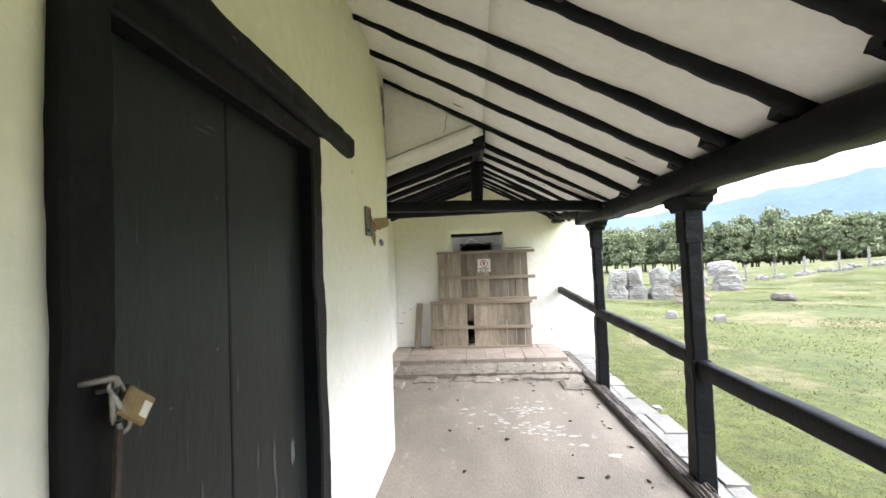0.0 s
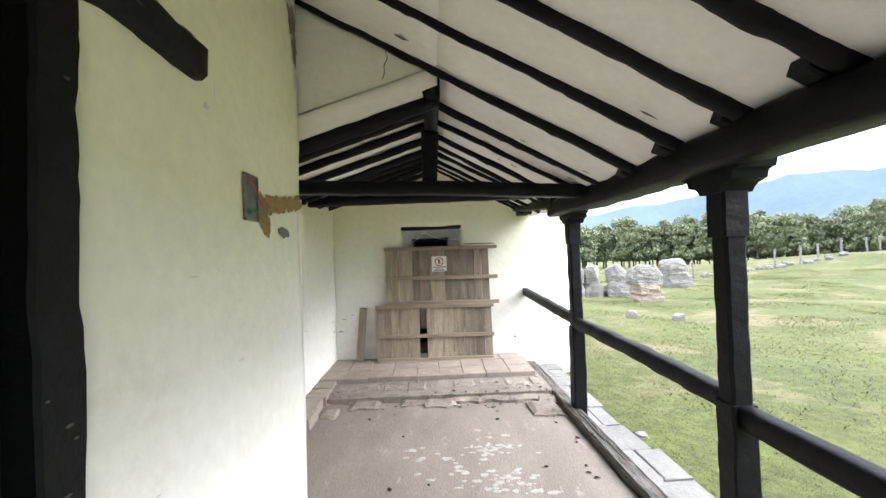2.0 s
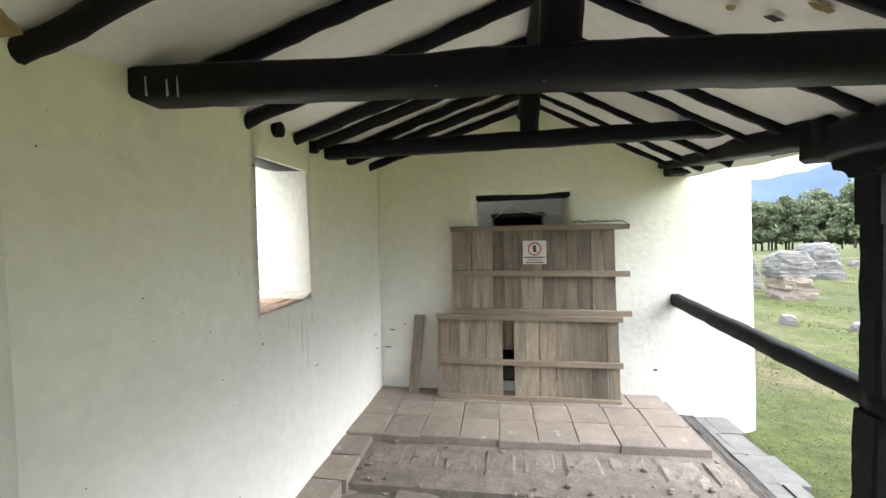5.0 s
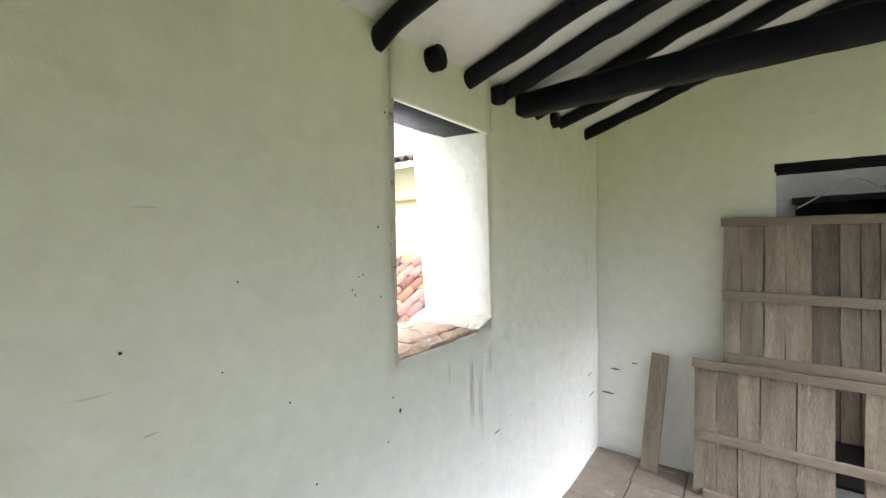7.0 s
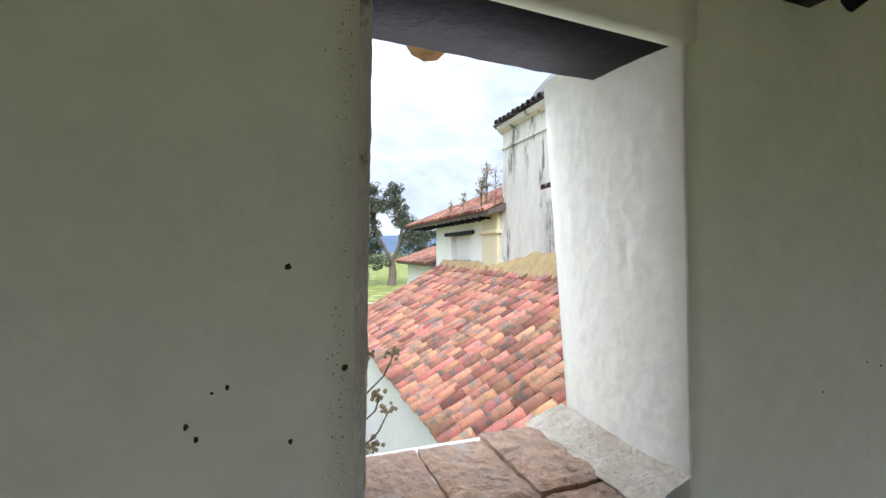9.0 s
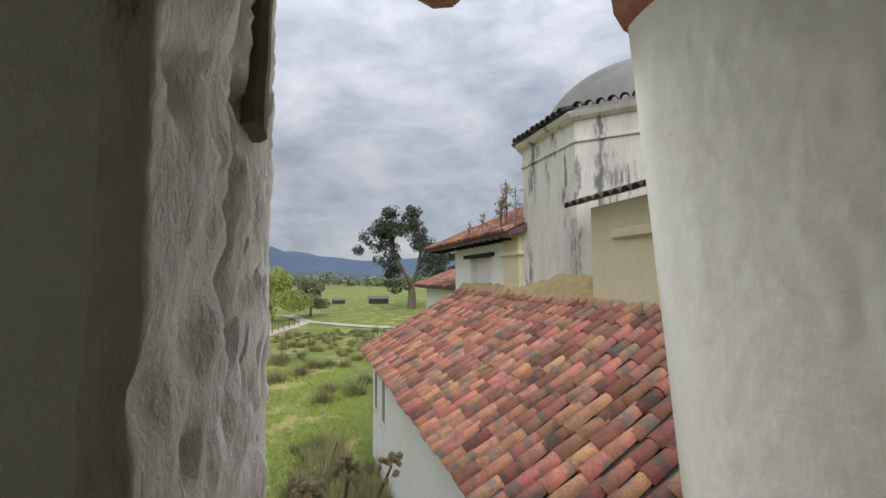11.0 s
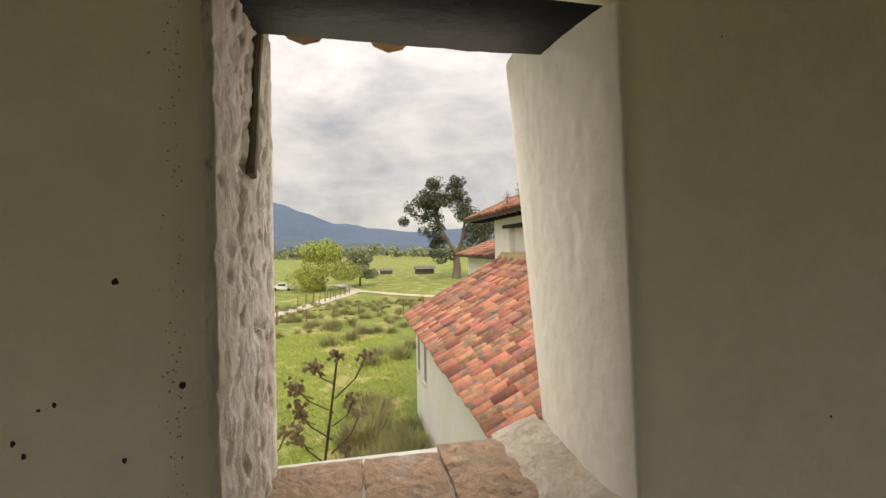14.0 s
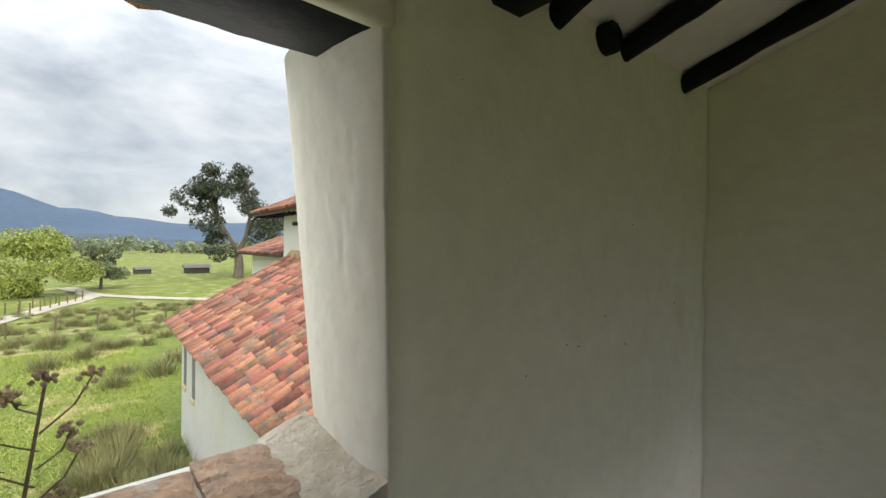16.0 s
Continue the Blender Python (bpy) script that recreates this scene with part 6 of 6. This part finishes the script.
# ---- floor stains and litter ----
def build_floor_things():
    rng = random.Random(9)
    on = lambda u, v, h: Vector((u, v, floor_z(u, v) + 0.002 + h))
    stains = tagged(new("floor_stains"), "white droppings splashed on the cement floor", "stain", kind="structure")
    for cx, cy, n, spread_ in ((0.50, 4.40, 60, 0.25), (0.56, 3.86, 64, 0.25), (0.10, 4.0, 12, 0.22), (-0.05, 4.3, 8, 0.2)):
        for k in range(n):
            u, v = cx + rng.gauss(0, spread_ * 0.62), cy + rng.gauss(0, spread_ * 0.42)
            r = rng.uniform(0.005, 0.026)
            if -1.2 < u < 1.3:
                blotch("splash", on, u, v, r * rng.uniform(0.8, 1.8), r, M_DROPPING, k + cx * 50, stains, n=12, thick=0.0012, ragged=0.7)
    blotch("splash", on, 1.08, 3.35, 0.06, 0.035, M_DROPPING, 3.0, stains, n=14, thick=0.0012)
    for k in range(34):
        x, y = rng.uniform(-0.6, 1.25), rng.uniform(1.8, 5.3)
        if y > 3.6 and rng.random() < 0.4:
            x = rng.uniform(-1.2, -0.5)
        if k > 22:
            x, y = rng.uniform(1.15, 1.36), rng.uniform(2.2, 5.4)
        bm = bmesh.new()
        s = rng.uniform(0.012, 0.032)
        pts = [bm.verts.new((s * math.cos(a) * rng.uniform(0.6, 1.2), s * 0.6 * math.sin(a) * rng.uniform(0.6, 1.2), rng.uniform(0.0, 0.012))) for a in (q * math.pi / 4 for q in range(8))]
        top = bm.verts.new((0, 0, 0.014))
        for q in range(8):
            bm.faces.new((pts[q], pts[(q + 1) % 8], top))
        bm.faces.new(pts[::-1])
        ob = part("dry_leaf", bm, M_LEAF_DRY)
        ob.matrix_basis = Matrix.Translation((x, y, floor_z(x, y) + 0.002)) @ Euler((0, 0, rng.uniform(0, 6.28))).to_matrix().to_4x4()
        tagged(ob, "crumpled dark dry leaf on the cement floor", "leaf", "dry leaves on the floor")


build_floor_things()


# ---- ruins and fence in the meadow ----
def rock_block(w, d, h, rng, mound=0.12, strata=0.05):
    """A worn, bedded block with uneven faces, standing on nought."""
    bm = bmesh.new()
    bmesh.ops.create_cube(bm, size=2.0)
    bmesh.ops.subdivide_edges(bm, edges=bm.edges[:], cuts=11, use_grid_fill=True)
    seed = rng.uniform(0, 90)
    tilt = Vector((rng.uniform(-0.12, 0.12), rng.uniform(-0.12, 0.12), 1.0))
    cut = [(Vector((rng.choice((-1, 1)) * rng.uniform(0.5, 1), rng.uniform(-0.6, 0.6), rng.uniform(0.2, 0.9))).normalized(), rng.uniform(0.95, 1.2)) for _ in range(4)]
    for v in bm.verts:
        p = v.co.copy()
        p = p.lerp(p.normalized() * 1.12, mound)
        for n, at in cut:
            over = p.dot(n) - at
            if over > 0:
                p -= n * over * 0.8
        q = p + Vector((seed, 0, 0))
        p += noise.noise_vector(q * 0.9) * 0.16
        bed = p.dot(tilt) * 4.2 + 0.8 * noise.noise(q * 1.1)
        ledge = abs((bed % 1.0) - 0.5) * 2.0
        side = Vector((p.x, p.y, 0))
        p += side * strata * (ledge ** 0.5 - 0.7) * (0.5 + noise.noise(q * 2.0 + Vector((0, 9, 0))))
        p += noise.noise_vector(q * 3.7) * 0.05
        v.co = Vector((p.x * w / 2, p.y * d / 2, (p.z + 1.0) * h / 2))
    return bm


def build_meadow_things():
    rng = random.Random(31)
    for x, y, parts in ((6.75, 20.0, ((0.9, 0.75, 0), (0.75, 0.8, 0.02))), (7.65, 20.2, ((0.95, 0.8, 0), (0.75, 0.85, 0))), (8.77, 19.96, ((1.22, 0.82, 0), (0.84, 0.84, -0.06))),
                        (8.48, 16.86, ((1.07, 0.46, 0.06), (0.86, 0.34, -0.08), (1.24, 0.80, -0.06))), (12.9, 22.2, ((1.34, 0.88, 0.10), (1.28, 0.80, -0.10)))):
        g = ground_height(x, y) - 0.08
        t = thing("ruined_pier", "stacked blocks of weathered grey layered stone", "stone ruin", "ruined stone piers")
        t.location = (x, y, g)
        z = 0.0
        for k, (w, h, dx) in enumerate(parts):
            low = len(parts) == 3 and k < 2
            ob = part("stone", rock_block(w * 0.86, 0.9, h * 0.98, rng, 0.04 if low else 0.22, 0.02 if low else 0.07), M_PLINTH if low else M_ROCK, t, "pinkish squared plinth stone" if low else "", smooth=False)
            ob.location = (dx, 0, z)
            ob.rotation_euler = (rng.uniform(-0.03, 0.03), rng.uniform(-0.04, 0.04), rng.uniform(-0.25, 0.25))
            z += h * 0.89
    for x, y, w, h, label, mat in ((5.73, 12.45, 0.26, 0.26, "small worn stone marker in the grass", M_ROCK), (7.07, 12.5, 0.27, 0.24, "small worn stone marker in the grass", M_ROCK), (11.9, 16.8, 0.72, 0.36, "low dark boulder in the grass", M_BOULDER), (2.06, 4.9, 0.12, 0.08, "fist-sized pale stone by the paving", M_ROCK)):
        ob = part("stone", rock_block(w, w * 0.9, h, rng, 0.75 if w > 0.5 else 0.2), mat)
        ob.location = (x, y, ground_height(x, y) - 0.05)
        tagged(ob, label, "stone", "loose stones")
    for k in range(26):
        x, y = 15.5 + k * 0.55 + rng.uniform(-0.3, 0.3), 27 + rng.uniform(-0.5, 0.5) + 0.1 * k
        ob = part("stone", rock_block(rng.uniform(0.3, 0.65), 0.4, rng.uniform(0.18, 0.36), rng, 0.5), M_ROCK)
        ob.location = (x, y, ground_height(x, y) - 0.05)
        tagged(ob, "grey fieldstone of a tumbled boundary wall", "stone", "tumbled boundary wall")
    for k in range(16):
        x, y = 14.5 + k * 2.2, 26 + 0.55 * k + rng.uniform(-0.3, 0.3)
        bm = bmesh.new()
        beam(bm, (0, 0, -0.1), (rng.uniform(-0.08, 0.08), 0, rng.uniform(0.95, 1.35)), 0.12, 0.12, 4, 0.01, up=(0, 1, 0), seed=k)
        ob = part("fence_post", bm, M_ROCK)
        ob.location = (x, y, ground_height(x, y))
        tagged(ob, "leaning grey fence post at the meadow edge", "fence post", "meadow fence posts")


build_meadow_things()


# ---- lower field: track, shed, car, tussocks ----
def build_field():
    rng = random.Random(52)

    def track(nm, pts, w):
        bm = bmesh.new()
        fine = []
        for a, b in zip(pts, pts[1:]):
            n = max(2, int((Vector(b) - Vector(a)).length / 1.5))
            fine += [Vector(a).lerp(Vector(b), k / n) for k in range(n)]
        fine.append(Vector(pts[-1]))
        prev = None
        for i, p in enumerate(fine):
            d = (fine[min(i + 1, len(fine) - 1)] - fine[max(i - 1, 0)]).normalized()
            s = Vector((-d.y, d.x))
            ww = w * (1 + 0.25 * noise.noise(Vector((i * 0.2, w, 1))))
            row = [bm.verts.new((*(p + s * ww * k), ground_height(*(p + s * ww * k)) + 0.10)) for k in (-0.5, -0.17, 0.17, 0.5)]
            if prev:
                for k in range(3):
                    bm.faces.new((prev[k], prev[k + 1], row[k + 1], row[k]))
            prev = row
        tagged(part(nm, bm, M_ROAD), "pale dirt track across the field", "dirt track", kind="structure")

    track("road_1", [(-40, -8.5), (-46, -4.0), (-51.2, -2.2), (-57.5, -1.1), (-62.9, 0.5), (-67.4, 2.3), (-74.5, 5.0), (-79, 4.0), (-92, 1.0)], 2.2)
    track("road_2", [(-74.5, 5.4), (-72, 8.0), (-66.7, 11.6), (-61.1, 16.5), (-56.3, 22.6), (-50, 34)], 1.9)
    for k in range(26):
        t = k / 25
        x, y = -50 - 22 * t + rng.uniform(-0.2, 0.2), -7.5 + 10.5 * t if k % 2 else -4 + 8 * t
        bm = bmesh.new()
        beam(bm, (0, 0, -0.1), (rng.uniform(-0.05, 0.05), 0, 1.2), 0.12, 0.12, 2, 0.01, up=(0, 1, 0))
        ob = part("fence_post", bm, M_STALK)
        if k < 10:
            x, y = -40 - 1.2 * k, -2 + 2.4 * k
        ob.location = (x, y, ground_height(x, y))
        tagged(ob, "thin dark wooden post of a field fence", "fence post", "field fence posts")
    # shed
    sh = thing("field_shed", "long low shed with a grey sheet roof", "shed")
    x, y = -122.0, 24.5
    g = ground_height(x, y)
    sh.location = (x, y, g)
    bm = bmesh.new()
    box(bm, -1.8, 1.8, -2.6, 2.6, -0.2, 1.5)
    part("wall", bm, M_SHED_WALL, sh)
    bm = bmesh.new()
    vs = [bm.verts.new(p) for p in ((-2.3, -3.0, 1.4), (2.3, -3.0, 1.4), (0, -3.0, 2.2), (-2.3, 3.0, 1.4), (2.3, 3.0, 1.4), (0, 3.0, 2.2))]
    for q in ((0, 1, 2), (3, 5, 4), (0, 2, 5, 3), (1, 4, 5, 2), (0, 3, 4, 1)):
        bm.faces.new([vs[k] for k in q])
    part("roof", bm, M_TIN, sh)
    sh2 = copy_thing(sh, Matrix.Translation((x - 4, y - 11, g)) @ Euler((0, 0, 0.3)).to_matrix().to_4x4() @ Matrix.Diagonal((0.6, 0.6, 0.7, 1)))
    # parked car
    c = thing("parked_car", "small white car parked by the track", "car")
    x, y = -82.5, -8.5
    c.location = (x, y, ground_height(x, y))
    c.rotation_euler = (0, 0, 1.3)
    bm = bmesh.new()
    prof = [(-2.0, 0.35), (-2.0, 0.8), (-1.4, 0.92), (-0.8, 1.42), (0.7, 1.42), (1.4, 0.95), (2.0, 0.85), (2.05, 0.35)]
    f, gq = [bm.verts.new((a, -0.82, b)) for a, b in prof], [bm.verts.new((a, 0.82, b)) for a, b in prof]
    bm.faces.new(f)
    bm.faces.new(gq[::-1])
    for k in range(8):
        bm.faces.new((f[k], f[(k + 1) % 8], gq[(k + 1) % 8], gq[k]))
    part("body", bm, M_CAR, c)
    for s in (-0.83, 0.83):
        bm = bmesh.new()
        box(bm, -0.75, 0.65, s - 0.01, s + 0.01, 0.95, 1.33)
        part("window", bm, M_GLASS_DARK, c)
        for a in (-1.3, 1.3):
            bm = bmesh.new()
            r = bmesh.ops.create_cone(bm, cap_ends=True, segments=16, radius1=0.32, radius2=0.32, depth=0.2)
            bmesh.ops.rotate(bm, verts=bm.verts[:], cent=(0, 0, 0), matrix=Matrix.Rotation(radians(90), 3, "X"))
            bmesh.ops.translate(bm, verts=bm.verts[:], vec=(a, s * 0.92, 0.32))
            part("wheel", bm, M_RUBBER, c)
    # rush tussocks
    protos = []
    for k in range(3):
        verts, faces = [], []
        for q in range(260):
            a, r = rng.uniform(0, 6.28), abs(rng.gauss(0, 0.32))
            p = Vector((math.cos(a) * r, math.sin(a) * r, 0))
            h = rng.uniform(0.35, 0.85) * (1.1 - 0.5 * r)
            tip = p + Vector((math.cos(a) * h * 0.4 + rng.gauss(0, 0.1), math.sin(a) * h * 0.4 + rng.gauss(0, 0.1), h))
            w = Vector((-math.sin(a), math.cos(a), 0)) * 0.016
            i = len(verts)
            verts += [p - w, p + w, tip]
            faces.append((i, i + 1, i + 2))
        me = bpy.data.meshes.new("rush_tussock")
        me.from_pydata(verts, [], faces)
        me.materials.append(M_SHRUB)
        protos.append(me)
    spots = [(-24, 7.5), (-23, 5.8), (-25.5, 6.2), (-27, 8.4), (-20.5, 9.0), (-29, 3.2), (-31, 4.6), (-33, 6.0), (-26.5, 10.0), (-36, 3.0), (-38, 8.0)]
    for k in range(330):
        if k < 270:
            spots.append((rng.uniform(-60, -33), rng.uniform(-7, 18)))
        else:
            t = rng.random()
            spots.append((-9.5 - 7.5 * t + rng.uniform(-0.5, 0.5), 6.9 - rng.uniform(0.1, 2.6) * (0.6 + 0.4 * t)))
    verts, faces = [], []
    for k, (x, y) in enumerate(spots):
        src = protos[k % 3]
        s = rng.uniform(0.9, 1.6) if k < 11 else rng.uniform(0.45, 1.1)
        m = Matrix.Translation((x, y, ground_height(x, y) - 0.03)) @ Euler((0, 0, rng.uniform(0, 6.28))).to_matrix().to_4x4() @ Matrix.Diagonal((s, s, s * 0.85, 1))
        q = len(verts)
        verts += [m @ v.co for v in src.vertices]
        faces += [tuple(q + i for i in p.vertices) for p in src.polygons]
    for src in protos:
        bpy.data.meshes.remove(src)
    me = bpy.data.meshes.new("rush_tussocks")
    me.from_pydata(verts, [], faces)
    me.materials.append(M_SHRUB)
    tagged(new("rush_tussocks", me), "scattered olive-green rush tussocks in the lower field", "rushes", kind="stuff")


build_field()


def build_grass():
    """Short blades over the ground near the gallery and below the window, uncountable."""
    rng = random.Random(61)

    def sward(nm, n, place, h0, h1, label, width=0.006):
        verts, faces = [], []
        for _ in range(n):
            x, y = place()
            z = ground_height(x, y)
            a = rng.uniform(0, 6.28)
            h = rng.uniform(h0, h1)
            w = Vector((math.cos(a), math.sin(a), 0)) * width * rng.uniform(0.6, 1.5)
            lean = Vector((rng.gauss(0, 0.9), rng.gauss(0, 0.9), 0)) * h
            p = Vector((x, y, z - 0.01))
            k = len(verts)
            verts += [p - w, p + w, p + lean + Vector((0, 0, h))]
            faces.append((k, k + 1, k + 2))
        me = bpy.data.meshes.new(nm)
        me.from_pydata(verts, [], faces)
        me.materials.append(M_BLADE)
        tagged(new(nm, me), label, "grass", kind="stuff")

    def near_place():
        x = 1.93 + abs(rng.gauss(0, 2.2))
        return x, rng.uniform(0.5, 13)

    def mid_place():
        return rng.uniform(3, 26), rng.uniform(3, 27)

    def patchy():
        while True:
            x, y = mid_place()
            if noise.noise(Vector((x * 0.5, y * 0.5, 3.0))) > rng.uniform(-0.2, 0.5):
                return x, y

    def west_place():
        return rng.uniform(-34, -6), rng.uniform(-4, 7)

    sward("grass_near", 100000, near_place, 0.008, 0.030, "short green grass beside the stone paving", 0.005)
    sward("grass_meadow", 90000, patchy, 0.015, 0.05, "uneven meadow grass", 0.012)
    sward("grass_field", 60000, west_place, 0.05, 0.16, "grazed grass of the lower field", 0.014)


build_grass()


# ---- floor pieces, last ----
def build_floor_pieces():
    rng = random.Random(70)
    fl = bpy.data.objects["floor_bed"]
    ys = [6.12, 6.47, 6.80, 7.125]
    for j in range(3):
        x = LEFT_X - 0.01
        while x < 1.37:
            w = 0.30 + rng.uniform(-0.008, 0.008)
            x0, x1 = max(LEFT_X - 0.01, x), min(1.375, x + w)
            if x1 - x0 > 0.06:
                bm = bmesh.new()
                slab_piece(bm, x0 + 0.0015, x1 - 0.0015, ys[j] + 0.0015 + rng.uniform(-0.012, 0.006) * (j == 0), ys[j + 1] - 0.0015, 0.03, 0.105 + rng.uniform(-0.003, 0.003), 0.004, rng)
                part("tile", bm, M_TILE, fl)
            x += w
    # kerb of tiles along the window wall
    y = 4.88
    while y < 6.1:
        l = 0.30 + rng.uniform(-0.02, 0.02)
        bm = bmesh.new()
        slab_piece(bm, LEFT_X - 0.02, LEFT_X + 0.225 + rng.uniform(-0.02, 0.02), y + 0.003, min(y + l, 6.115) - 0.003, -0.04, 0.092 + rng.uniform(-0.008, 0.006), 0.007, rng)
        part("tile", bm, M_TILE, fl)
        y += l
    # broken second course, crumbling towards the cement

    def broken(x0, x1, y0, y1, z):
        bm = bmesh.new()
        nx, ny = 7, 6
        g = []
        seed = rng.uniform(0, 40)
        for i in range(nx + 1):
            col = []
            for j in range(ny + 1):
                u, v = i / nx, j / ny
                x, yy = x0 + (x1 - x0) * u, y0 + (y1 - y0) * v
                rim = i in (0, nx) or j in (0, ny)
                x += 0.018 * noise.noise(Vector((x * 9, yy * 9, seed))) if rim else 0
                yy += (0.05 if j == 0 else 0.018) * noise.noise(Vector((x * 8, yy * 8 + 5, seed)))
                zz = z + 0.013 * noise.fractal(Vector((x * 9 + seed, yy * 9, 0)), 0.8, 2.0, 4) - (0.02 if rim else 0)
                col.append(bm.verts.new((x, yy, zz)))
            g.append(col)
        for i in range(nx):
            for j in range(ny):
                bm.faces.new((g[i][j], g[i + 1][j], g[i + 1][j + 1], g[i][j + 1]))
        edge = [e for e in bm.edges if len(e.link_faces) == 1]
        r = bmesh.ops.extrude_edge_only(bm, edges=edge)
        for v in r["geom"]:
            if isinstance(v, bmesh.types.BMVert):
                v.co.z = -0.06
        part("broken_tile", bm, M_RUBBLE, fl)

    x = LEFT_X + 0.235
    while x < 1.34:
        w = 0.29 + rng.uniform(-0.05, 0.05)
        x1 = min(x + w, 1.37)
        broken(x + 0.004, x1 - 0.004, 5.74 + rng.uniform(-0.04, 0.03), 6.10, 0.052 + rng.uniform(-0.006, 0.006))
        if rng.random() < 0.85:
            broken(x - 0.03, x1 + 0.03, 5.44 + rng.uniform(-0.09, 0.12), 5.76, 0.014 + rng.uniform(-0.006, 0.006))
        x = x1
    for x0, x1, y0, y1 in ((1.05, 1.36, 5.02, 5.42), (LEFT_X + 0.24, LEFT_X + 0.42, 5.15, 5.42)):
        broken(x0, x1, y0, y1, 0.002)
    for k in range(90):
        xx, yy = rng.uniform(LEFT_X + 0.26, 1.34), rng.gauss(5.45, 0.10) if k % 3 else rng.uniform(5.5, 6.1)
        bm = bmesh.new()
        r = bmesh.ops.create_icosphere(bm, subdivisions=1, radius=rng.uniform(0.006, 0.022))
        for v in bm.verts:
            v.co = Vector((v.co.x * rng.uniform(0.8, 1.5), v.co.y, v.co.z * 0.7)) + Vector((xx, yy, floor_z(xx, yy) + 0.008 if yy < 5.5 else 0.060))
        part("crumb", bm, M_RUBBLE, fl)
    # flagstones outside the sleeper
    pv = tagged(new("pavement"), "strip of uneven grey flagstones outside the rail", "pavement", kind="structure")
    y = -1.0
    while y < 7.0:
        l = rng.uniform(0.24, 0.52)
        cut = 1.53 + rng.uniform(0.12, 0.24)
        outer = 1.86 + rng.uniform(-0.03, 0.07)
        for x0, x1 in ((1.525, cut), (cut, outer)):
            bm = bmesh.new()
            slab_piece(bm, x0 + 0.004, x1 - 0.004, y + 0.004, y + l - 0.004, -0.35, -0.075 + rng.uniform(-0.012, 0.012), 0.010, rng)
            part("flagstone", bm, M_STONE, pv)
        y += l


build_floor_pieces()
